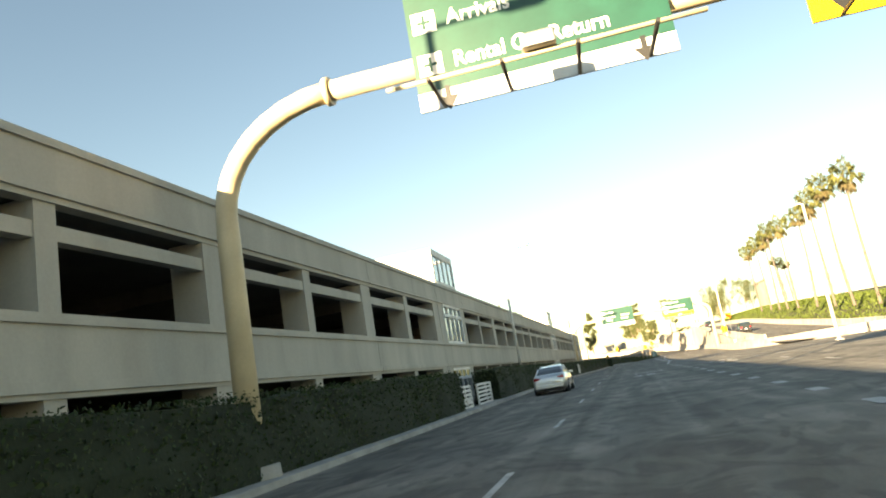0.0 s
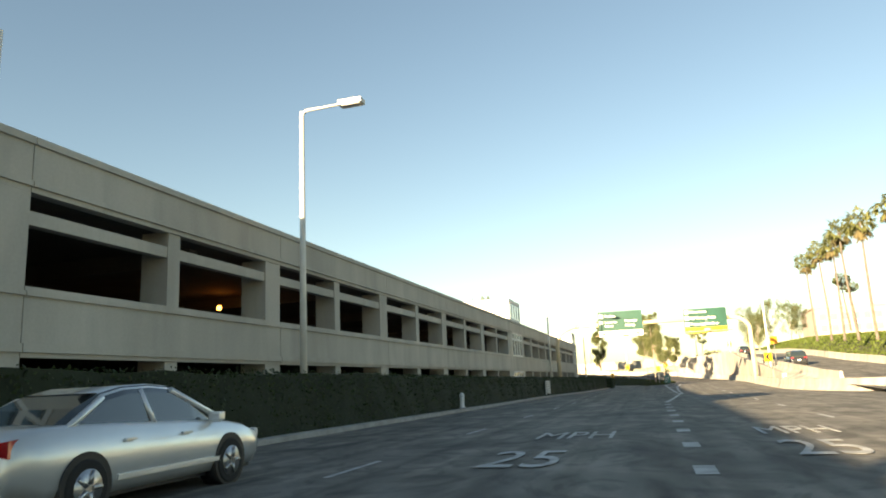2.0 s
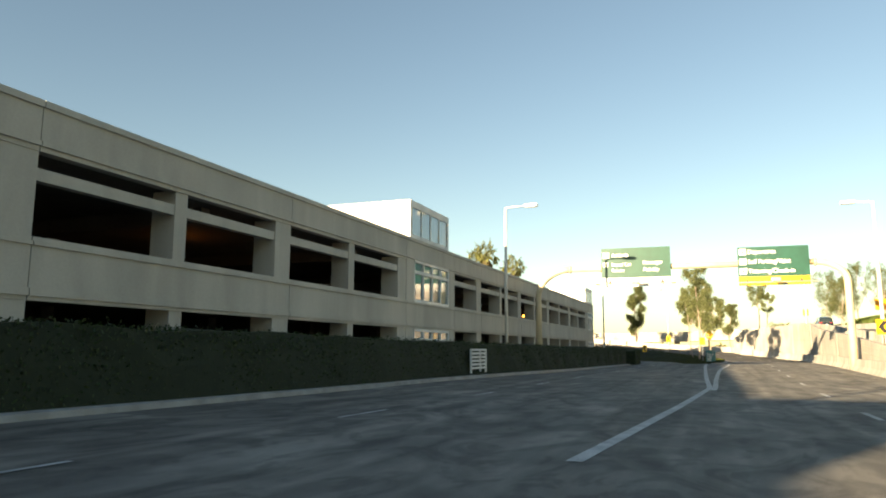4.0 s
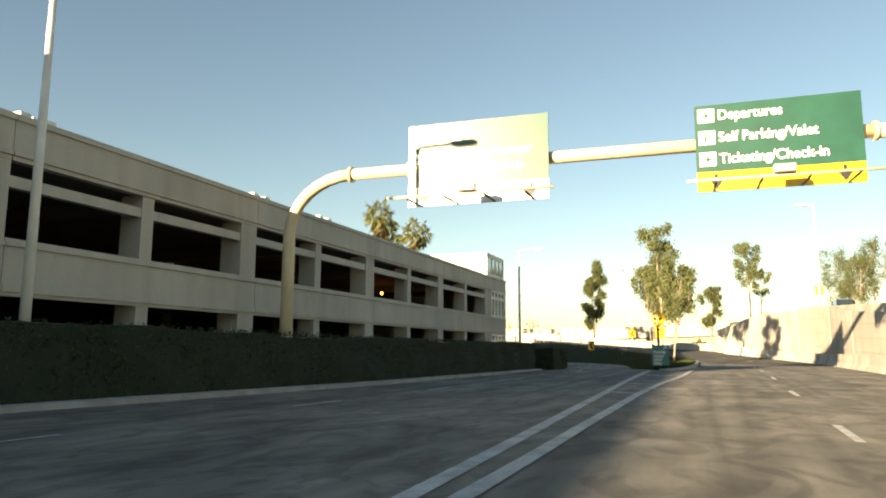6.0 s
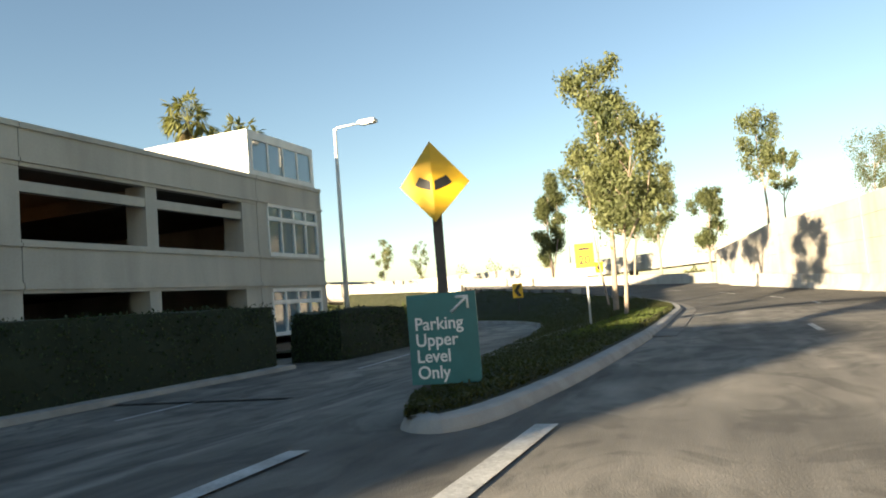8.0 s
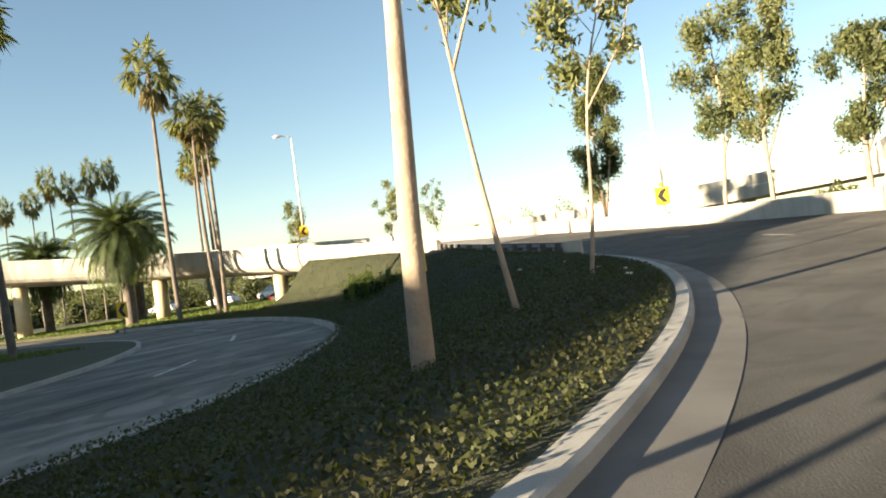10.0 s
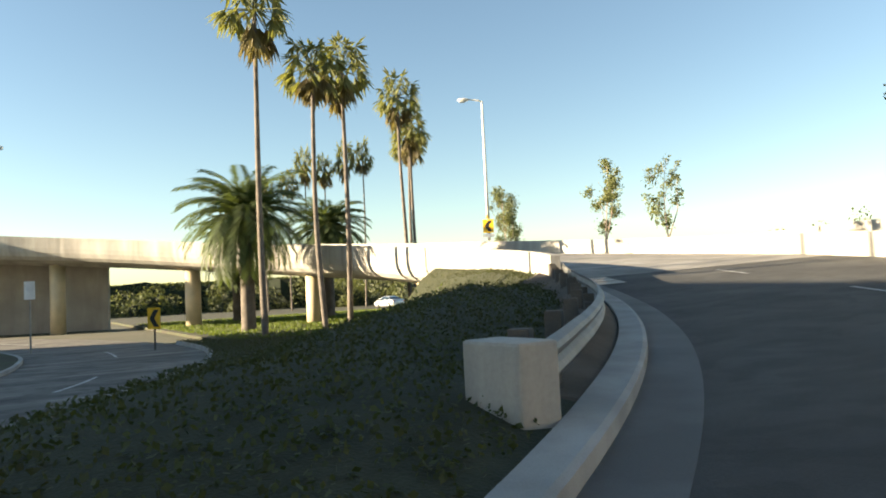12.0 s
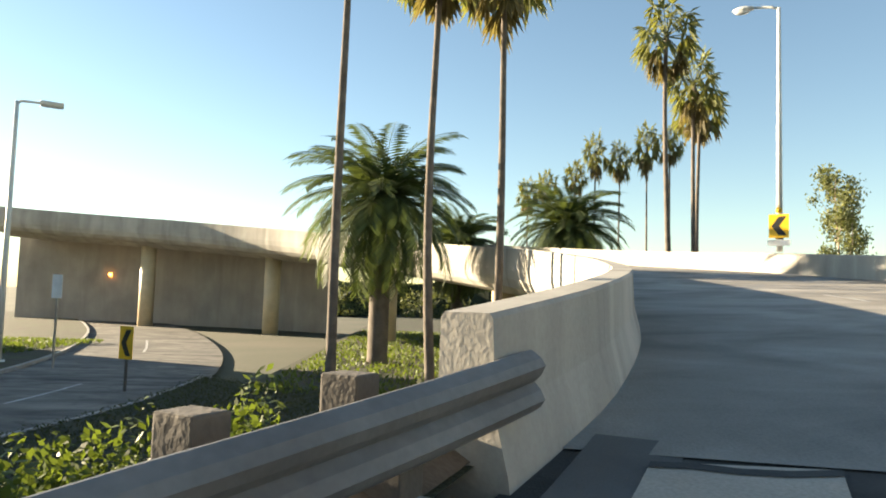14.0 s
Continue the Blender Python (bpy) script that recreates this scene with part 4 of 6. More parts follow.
# ------------------------------------------------------------------ trees
def eucalyptus(loc, h, width, seed, leaves=4000, lean=(0.0, 0.0), fork=0.4, leafy=None, trunk_r=0.12, fill=1.0, label=""):
    """A slim tree: bare trunk, upswept limbs, leaves hanging in clumps."""
    rng = random.Random(seed)
    nr = np.random.default_rng(seed)
    root = thing("eucalyptus_tree", label or "slender eucalyptus with pale trunk and clumped olive leaves", "tree", loc, group="eucalyptus trees")
    w1, w2 = rng.uniform(0, 6), rng.uniform(0, 6)

    def stem(t):
        return Vector((lean[0] * t + 0.026 * h * math.sin(6 * t + w1) * t, lean[1] * t + 0.022 * h * math.sin(7 * t + w2) * t, h * 0.93 * t))
    b2 = bmesh.new()
    tube(b2, [Vector((0, 0, -0.35))] + [stem(t) for t in np.linspace(0, 1, 13)], [trunk_r * 1.3] + [trunk_r * (1.1 - 0.95 * t) for t in np.linspace(0, 1, 13)], 10)
    part("trunk", b2, BARK, root)
    tips = [(stem(1.0), 0.7)]
    count = int((5 + h * 0.55) * (1.7 if fill > 1.4 else 1.0))
    for k in range(count):
        t0 = fork + (0.93 - fork) * (k + 0.5 * rng.random()) / count
        u = (t0 - fork) / (1 - fork)
        reach = 0.5 * width * (0.5 + 0.9 * math.sin(math.pi * min(1, 0.16 + 0.8 * u)) ** 0.8) * rng.uniform(0.55, 1.0) * 0.75
        a = 2.4 * k + rng.uniform(-0.5, 0.5)
        z0 = stem(t0)
        end = z0 + Vector((math.cos(a) * reach, math.sin(a) * reach, min(h - z0.z, reach * rng.uniform(0.9, 1.8))))
        r0 = max(0.014, trunk_r * (0.62 - 0.5 * t0))
        if k == 0:
            # a second leader beside the stem
            end = stem(0.86) + Vector((math.cos(a), math.sin(a), 0)) * 0.3 * width
            r0 = trunk_r * 0.6
        mid = z0.lerp(end, 0.5) + Vector((0, 0, -0.08 * reach)) + Vector((math.cos(a), math.sin(a), 0)) * (0.12 * width if k == 0 else 0)
        b3 = bmesh.new()
        tube(b3, [z0, z0.lerp(mid, 0.5), mid, mid.lerp(end, 0.6), end], [r0, r0 * 0.85, r0 * 0.62, r0 * 0.4, r0 * 0.2], 6)
        part("limb", b3, BARK, root)
        for q in (0.55, 0.8, 1.0):
            if rng.random() < 0.55 + 0.35 * fill:
                tips.append((mid.lerp(end, (q - 0.5) * 2) + Vector((rng.gauss(0, 0.12), rng.gauss(0, 0.12), rng.gauss(0, 0.1))) * width / 3, rng.uniform(0.6, 1.25)))
    size = (0.1 + 0.042 * width) * (0.7 + 0.3 * fill)
    weight = sum(c ** 2 for _, c in tips)
    P = []
    for tp, c in tips:
        for q in range(int(1.25 * leaves * c ** 2 / weight)):
            s = size * c * (1.45 if rng.random() < 0.38 else 0.95)
            v = Vector([max(-1.7 * s, min(1.7 * s, rng.gauss(0, s))) for _ in range(3)])
            v.z -= 0.6 * abs(rng.gauss(0, s))
            P.append(tp + v)
    n = len(P)
    ob = cards([tuple(p) for p in P], nr.normal(size=(n, 3)), nr.uniform(0.13, 0.3, n) * (0.75 + h / 45), leafy or EUC, "crown", root, nr, 2.4, droop=0.9)
    ob["kind"] = "stuff"
    return root


eucalyptus((-6.64, 178.86, berm_z(-6.64, 178.86)), 8.9, 2.5, 41, 2600, (0.9, 0.9), 0.46, trunk_r=0.05, fill=0.55, label="slender eucalyptus with thin pink-grey trunk in the ivy")
eucalyptus((-6.1, 173.7, berm_z(-6.1, 173.7)), 8.8, 2.8, 42, 2400, (-0.9, -0.6), 0.5, trunk_r=0.055, fill=0.55, label="leaning slender eucalyptus with pink-grey trunk")
eucalyptus((-5.2, 169.5, berm_z(-5.2, 169.5)), 12.4, 3.2, 43, 6400, (0.2, 0.3), 0.38, trunk_r=0.13)
eucalyptus((-3.9, 162.4, berm_z(-3.9, 162.4)), 7.9, 2.7, 44, 5600, (0.7, 0.2), 0.3, trunk_r=0.075, label="shorter leaning eucalyptus with a full olive crown")
eucalyptus((-17.2, 211.2, 0.6), 13.9, 3.7, 45, 17000, (0.1, 0.0), 0.16, leafy=EUC_DARK, trunk_r=0.16, fill=1.15, label="tall dense dark eucalyptus behind the parapet")
eucalyptus((-7.7, 202.3, 0.6), 12.4, 3.6, 46, 7000, (0.9, -0.6), 0.34, trunk_r=0.11)
eucalyptus((-5.2, 200.7, 0.6), 11.6, 3.2, 47, 7000, (0.6, -0.6), 0.3, trunk_r=0.12)
eucalyptus((-1.0, 197.6, 1.6), 7.6, 3.0, 48, 7000, (0.3, 0.0), 0.2, leafy=EUC_DARK, trunk_r=0.12)
eucalyptus((3.2, 191.2, 3.2), 10.4, 3.0, 49, 4600, (0.1, 0.0), 0.42, trunk_r=0.1)
eucalyptus((4.3, 190.2, 3.4), 7.0, 1.8, 50, 1800, (0.2, 0.0), 0.4, trunk_r=0.07, fill=0.6)
eucalyptus((-40.9, 217.4, -0.4), 10.7, 2.5, 51, 1900, (0.5, 0.0), 0.45, trunk_r=0.08, fill=0.6, label="thin eucalyptus with small olive crown")
eucalyptus((-35.6, 217.2, -0.4), 10.0, 2.5, 52, 1000, (0.6, 0.0), 0.45, trunk_r=0.07, fill=0.35, label="thin eucalyptus with very sparse crown")
eucalyptus((-55.4, 219.6, -0.4), 11.0, 3.0, 53, 3600, (0.1, 0.0), 0.4, trunk_r=0.1)
for k, (x, y, h) in enumerate(((19.5, 225, 9.5), (23, 229, 11), (27, 226, 10), (16.8, 205, 8.0), (18.2, 232, 12), (31, 238, 10))):
    eucalyptus((x, y, bank_z(x, y) - 0.2), h, 5.0, 60 + k, 5000, fork=0.15, leafy=EUC_DARK, fill=1.5, label="dark bushy eucalyptus on the bank")


def fan_palm_mesh(seed, h, crown):
    """Trunk, green fan leaves and a dry skirt of a fan palm, as three meshes."""
    rng = random.Random(seed)
    b1, b2, b3 = bmesh.new(), bmesh.new(), bmesh.new()
    sway = rng.uniform(-0.5, 0.5)
    spine = [Vector((sway * math.sin(2.2 * t) * (h / 15), 0.25 * sway * math.sin(5 * t), h * t)) for t in np.linspace(0, 1, 12)]
    tube(b1, [Vector((0, 0, -0.4))] + spine, [0.24] + [0.18 - 0.065 * min(1, t * 1.3) for t in np.linspace(0, 1, 12)], 10)
    top = spine[-1]
    for k in range(36):
        dry = k < 7
        a = 2.39996 * k + rng.uniform(-0.2, 0.2)
        el = radians(rng.uniform(-75, -45)) if dry else radians(-38 + 112 * ((k - 7) / 29) + rng.uniform(-14, 14))
        d = Vector((math.cos(a) * math.cos(el), math.sin(a) * math.cos(el), math.sin(el)))
        stem = crown * rng.uniform(0.45, 0.78)
        hub = top + d * stem + Vector((0, 0, 0.12))
        side = d.cross(Vector((0, 0, 1))).normalized()
        upv = side.cross(d).normalized()
        tgt = b3 if dry else b2
        tube(tgt, [top, hub], [0.03, 0.02], 4, False)
        R = crown * rng.uniform(0.4, 0.56)
        m = 11
        for q in range(m):
            f = radians(-78 + 156 * q / (m - 1))
            ray = d * math.cos(f) + side * math.sin(f)
            tip = hub + ray * R * (1 - 0.25 * abs(f)) + Vector((0, 0, -0.62 * R * (0.5 + abs(math.sin(f))) * rng.uniform(0.6, 1.5)))
            w = side * math.cos(f) * 0.11 * crown - d * math.sin(f) * 0.11 * crown
            md = hub.lerp(tip, 0.55) + upv * 0.05
            v = [tgt.verts.new(p) for p in (hub, md + w * 0.5, tip, md - w * 0.5)]
            tgt.faces.new(v)
    return b1, b2, b3


def fan_palm(seed, h, crown, label):
    root = thing("fan_palm", label, "palm tree", group="fan palms")
    b1, b2, b3 = fan_palm_mesh(seed, h, crown)
    part("trunk", b1, PALMBARK, root)
    part("fronds", b2, PALMLEAF, root)
    part("dry_skirt", b3, PALMDRY, root)
    return root


def stand(proto, places, base_h):
    for i, (x, y, z0, top, turn) in enumerate(places):
        s = (top - z0) / base_h
        m = pose(x, y, z0, 0, 0, turn)
        ob = copy_thing(proto, m) if i else proto
        wide = (1 + 0.35 * (s - 1)) * (0.72 if x < -90 else 1.0)
        ob.matrix_world = m @ Matrix.Diagonal((wide, wide, s, 1))


pa = fan_palm(71, 15.0, 2.05, "tall fan palm with thin trunk and shaggy green crown")
pb = fan_palm(72, 15.0, 1.95, "tall fan palm with a dry skirt under its crown")
stand(pa, [(-43.6, 194.9, -0.4, 17.7, 0), (-45.6, 200.7, -0.4, 15.5, 200), (-63.8, 215.4, -0.4, 17.2, 80), (19, 161, 5.6, 17.6, 20), (19.3, 146.5, 5.0, 17.6, 140), (18.6, 130, 4.4, 17.4, 250), (19.2, 113, 3.4, 17.6, 50), (19, 96, 2.6, 17.2, 310), (-36.0, 177.0, -0.4, 16.2, 15), (-100, 217.8, -0.4, 20.3, 70), (-99, 223.4, -0.4, 21.2, 190), (-101.5, 210.1, -0.4, 15.4, 130)], 15.0)
stand(pb, [(-43.4, 198.3, -0.4, 14.8, 30), (-59.6, 212.3, -0.4, 18.6, 110), (-67.5, 217.2, -0.4, 16.6, 10), (19.2, 153, 5.3, 17.8, 70), (18.8, 138, 4.7, 17.9, 10), (19.3, 122, 3.9, 17.3, 170), (18.8, 104, 3.0, 17.8, 290), (-32.0, 178.0, -0.4, 14.0, 100), (-99.6, 220.7, -0.4, 19.6, 40), (-98.5, 225.6, -0.4, 21.6, 250), (-102, 212.4, -0.4, 16.6, 10), (-101, 215.4, -0.4, 17.6, 330), (26, 170, 7.2, 15.5, 15), (29, 178, 7.4, 15.0, 45)], 15.0)


def date_palm(loc, trunk_h, reach, seed):
    rng = random.Random(seed)
    root = thing("date_palm", "stout date palm with long arching dark green fronds", "palm tree", loc, group="date palms")
    b1, b2 = bmesh.new(), bmesh.new()
    tube(b1, [(0, 0, -0.3), (0, 0, 0.4), (0, 0, trunk_h * 0.7), (0, 0, trunk_h)], [0.55, 0.46, 0.44, 0.6], 14)
    part("trunk", b1, PALMBARK, root)
    for k in range(84):
        a = 2.39996 * k
        e0 = radians(-42 + 126 * (k / 83) + rng.uniform(-6, 6))
        L = reach * rng.uniform(0.85, 1.1)
        dirh = Vector((math.cos(a), math.sin(a), 0))
        p, el = Vector((0, 0, trunk_h)), e0
        spine = [p.copy()]
        for s in range(10):
            p = p + (dirh * math.cos(el) + Vector((0, 0, math.sin(el)))) * L / 10
            el -= radians(8.5)
            spine.append(p.copy())
        side = dirh.cross(Vector((0, 0, 1)))
        for i in range(1, 11):
            t = i / 10
            dd = (spine[i] - spine[i - 1]).normalized()
            for sgn in (-1, 1):
                for u in (0.0, 0.33, 0.67):
                    q = spine[i - 1].lerp(spine[i], u)
                    ln = reach * 0.2 * (1.15 - 0.6 * abs(t - 0.4)) * rng.uniform(0.8, 1.1)
                    tip = q + side * sgn * ln * 0.8 + dd * ln * 0.6 - Vector((0, 0, ln * 0.3))
                    w = dd * 0.075
                    b2.faces.new([b2.verts.new(v) for v in (q - w, q.lerp(tip, 0.5) - w, tip, q.lerp(tip, 0.5) + w)])
        tube(b2, spine, [0.04 - 0.03 * i / 10 for i in range(11)], 4, False)
    part("fronds", b2, DATELEAF, root)
    return root


date_palm((-51.0, 196.0, -0.4), 7.4, 4.7, 81)
date_palm((-67.3, 207.9, -0.4), 8.2, 4.7, 82)
date_palm((-71.5, 200.5, -0.4), 7.1, 4.3, 83)


def shrub(loc, r, h, n, seed, material, label):
    rng = np.random.default_rng(seed)
    root = thing("shrub", label, "shrub", loc, group="shrubs")
    v = rng.normal(size=(n, 3))
    v /= np.linalg.norm(v, axis=1)[:, None]
    lump = 0.75 + 0.35 * np.sin(3 * v[:, 0] * 2 + seed) * np.sin(4 * v[:, 1] + 1)
    p = v * lump[:, None] * (0.55 + 0.45 * rng.random(n) ** 0.4)[:, None] * np.array([[r, r, h]])
    p[:, 2] = np.abs(p[:, 2])
    ob = cards(p, v, rng.uniform(0.08, 0.2, n) * (0.5 + r / 3), material, "foliage", root, rng, 1.8)
    # dark lump inside the leaves, coloured as the shade within the shrub
    b2 = bmesh.new()
    bmesh.ops.create_icosphere(b2, subdivisions=3, radius=1.0)
    for vt in b2.verts:
        c = vt.co.copy()
        k = 0.62 * (0.82 + 0.3 * math.sin(6 * c.x + seed) * math.sin(4 * c.y + 1) + 0.12 * math.sin(9 * c.z + 5 * c.x))
        vt.co = Vector((c.x * r * k, c.y * r * k, max(-0.15, c.z * h * k)))
    part("shade_core", b2, HEDGE_SHADE, root)
    b2 = bmesh.new()
    tube(b2, [(0, 0, -0.3), (0.05, 0, h * 0.6)], [0.08, 0.03], 6)
    part("stem", b2, BARK, root)
    return root


for i, (x, y, z, r, h) in enumerate(((-82, 236, -0.3, 6, 4.6), (-94, 232, -0.3, 6, 5.2), (-108, 226, -0.3, 7, 5.0), (-122, 214, -0.3, 7, 5.5), (-128, 200, -0.3, 7, 5.0), (-130, 186, -0.3, 7, 5.6), (-72, 241, -0.3, 5, 4.2), (-41, 250, -0.3, 5.0, 7.6), (-35, 250, -0.3, 4.5, 8.2), (-48, 250, -0.3, 5.0, 7.2), (0.8, 196.2, 1.8, 1.2, 1.2), (5.6, 187.5, 4.0, 1.3, 0.9), (-2.4, 200.6, 1.2, 1.5, 1.3), (-17, 250, -0.3, 5, 5.2), (-60, 240, -0.3, 6, 5.0), (8, 215, 4.4, 3, 2.2))):
    shrub((x, y, z), r, h, 3200, 90 + i, EUC_DARK, "dark green rounded shrub beyond the parapet")
# low shrubs behind the rail; the yellow-green leaf colour stands for sunlight on them
for i, (th, r, size, top) in enumerate(((62.6, 34.3, 0.75, 1.4), (64.0, 33.6, 0.85, 1.45), (65.2, 33.0, 0.8, 1.4), (66.3, 33.4, 0.9, 1.5), (67.5, 34.3, 0.95, 1.75), (68.8, 33.6, 0.9, 1.6))):
    q = ramp_pt(th, r)
    z = berm_z(q.x, q.y) - 0.1
    shrub((q.x, q.y, z), size, top - z, 1900, 110 + i, GRASSL, "low shrub behind the guard rail, coloured yellow-green as if sunlit")


# ------------------------------------------------------------------ street furniture
def street_lamp(loc, h, arm, heading, label, band=None):
    """A tapered white pole with a short arm and a flat shoebox head."""
    root = thing("street_lamp", label, "street lamp", loc, heading, group="street lamps")
    b2 = bmesh.new()
    tube(b2, [(0, 0, 0), (0, 0, h)], [0.13, 0.075], 12)
    part("pole", b2, POLEWHITE, root)
    solid("base_plate", POLEWHITE, root, (-0.24, 0.24, -0.24, 0.24, -0.02, 0.05), bev=0.01)
    b2 = bmesh.new()
    tube(b2, [(0, 0, h - 0.1), (0.15, 0, h + 0.02), (arm, 0, h + 0.05)], [0.06, 0.055, 0.045], 8)
    part("arm", b2, POLEWHITE, root)
    hd = solid("head", POLEWHITE, root, (arm - 0.1, arm + 0.75, -0.2, 0.2, h - 0.04, h + 0.14), bev=0.03)
    solid("lens", LAMPGLASS, hd, (arm + 0.0, arm + 0.65, -0.15, 0.15, h - 0.065, h - 0.035))
    if band:
        solid("sign_plate", ORANGE, root, (-0.3, 0.3, -0.16, -0.13, band, band + 0.75), label="small orange-yellow warning plate")
    return root


street_lamp((-16.2, 62.4, 0.1), 10.6, 1.5, 0, "white street lamp with a flat head behind the hedge")
street_lamp((-15.85, 117.0, 0.1), 10.4, 1.4, 0, "white street lamp with a flat head behind the hedge")
street_lamp((-16.2, 11.4, 0.1), 10.6, 1.5, 0, "white street lamp with a flat head behind the hedge")
street_lamp((-16.4, 163.9, -0.3), 9.85, 1.4, 0, "white street lamp with a flat head at the garage corner")
street_lamp((7.25, 168.8, 4.2), 8.7, 0.6, 180, "white street lamp on the retaining wall with an orange plate", 1.3)
street_lamp((5.6, 64.2, 0.0), 9.8, 1.2, 180, "white street lamp at the road divide")
street_lamp((6.6, 124.5, 1.4), 9.4, 1.1, 180, "white street lamp beside the upper road")
street_lamp((-22, 247, 0), 13.0, 1.4, 200, "white street lamp beyond the ramp")


def chevron_plate(parent, w, h, z0, flip=1, y=-0.13, back=0.02):
    """A yellow plate with a black arrow-head, its face towards -y."""
    pl = solid("chevron_plate", YELLOW, parent, (-w / 2, w / 2, y - back, y, z0, z0 + h), label="yellow plate with a black chevron")
    b2 = bmesh.new()
    t = 0.38 * w
    pts = [(-0.36 * w, 0.5 * h), (0.0, 0.9 * h), (0.0 + t, 0.9 * h), (-0.36 * w + t, 0.5 * h), (0.0 + t, 0.1 * h), (0.0, 0.1 * h)]
    a = [b2.verts.new((flip * px, y - back - 0.004, z0 + pz)) for px, pz in pts]
    b = [b2.verts.new((flip * px, y - back - 0.001, z0 + pz)) for px, pz in pts]
    b2.faces.new(a)
    b2.faces.new(b[::-1])
    for k in range(6):
        b2.faces.new((a[k], a[(k + 1) % 6], b[(k + 1) % 6], b[k]))
    part("chevron", b2, BLACK, pl)
    return pl


def curve_lamp(loc, h, heading, plate_turn, z0, label, lower=False):
    root = thing("street_lamp", label, "street lamp", loc, heading, group="street lamps on the ramp parapet")
    b2 = bmesh.new()
    tube(b2, [(0, 0, 0), (0, 0, h * 0.55), (0, 0, h)], [0.12, 0.1, 0.07], 12)
    part("pole", b2, POLEWHITE, root)
    b2 = bmesh.new()
    tube(b2, [(0, 0, h - 0.05), (0.25, 0, h + 0.07), (1.0, 0, h + 0.18)], [0.06, 0.055, 0.05], 8)
    part("arm", b2, POLEWHITE, root)
    b2 = bmesh.new()
    bmesh.ops.create_uvsphere(b2, u_segments=14, v_segments=8, radius=0.5, matrix=pose(1.35, 0, h + 0.17) @ Matrix.Diagonal((0.9, 0.36, 0.26, 1)))
    hd = part("head", b2, POLEWHITE, root, "white cobra-head luminaire")
    b2 = bmesh.new()
    bmesh.ops.create_uvsphere(b2, u_segments=12, v_segments=6, radius=0.4, matrix=pose(1.4, 0, h + 0.08) @ Matrix.Diagonal((0.8, 0.36, 0.3, 1)))
    part("lens", b2, LAMPGLASS, hd)
    holder = solid("bracket", DARKMETAL, root, (-0.14, 0.14, -0.14, 0.14, z0 - 0.05, z0))
    pl = chevron_plate(root, 0.75, 0.95, z0, 1)
    pl.matrix_local = pose(0, 0, 0, 0, 0, plate_turn)
    b2 = bmesh.new()
    bmesh.ops.create_uvsphere(b2, u_segments=10, v_segments=8, radius=0.13, matrix=pose(0, -0.1, z0 + 1.12))
    bc = part("beacon", b2, YELLOW, root, "round yellow beacon")
    bc.matrix_local = pose(0, 0, 0, 0, 0, plate_turn)
    if lower:
        lp = solid("supplement_plate", SIGNWHITE, root, (-0.42, 0.42, -0.16, -0.14, z0 - 0.32, z0 - 0.08), label="small white supplement plate")
        lp.matrix_local = pose(0, 0, 0, 0, 0, plate_turn)
    return root


curve_lamp((-10.8, 202.3, 2.3), 9.3, 222, 17 - 222, 0.42, "white street lamp with a yellow chevron on the parapet")
curve_lamp((-47.1, 212.25, 4.95), 10.1, 238, 50 - 238, 0.55, "white street lamp with a chevron sign on the parapet", True)


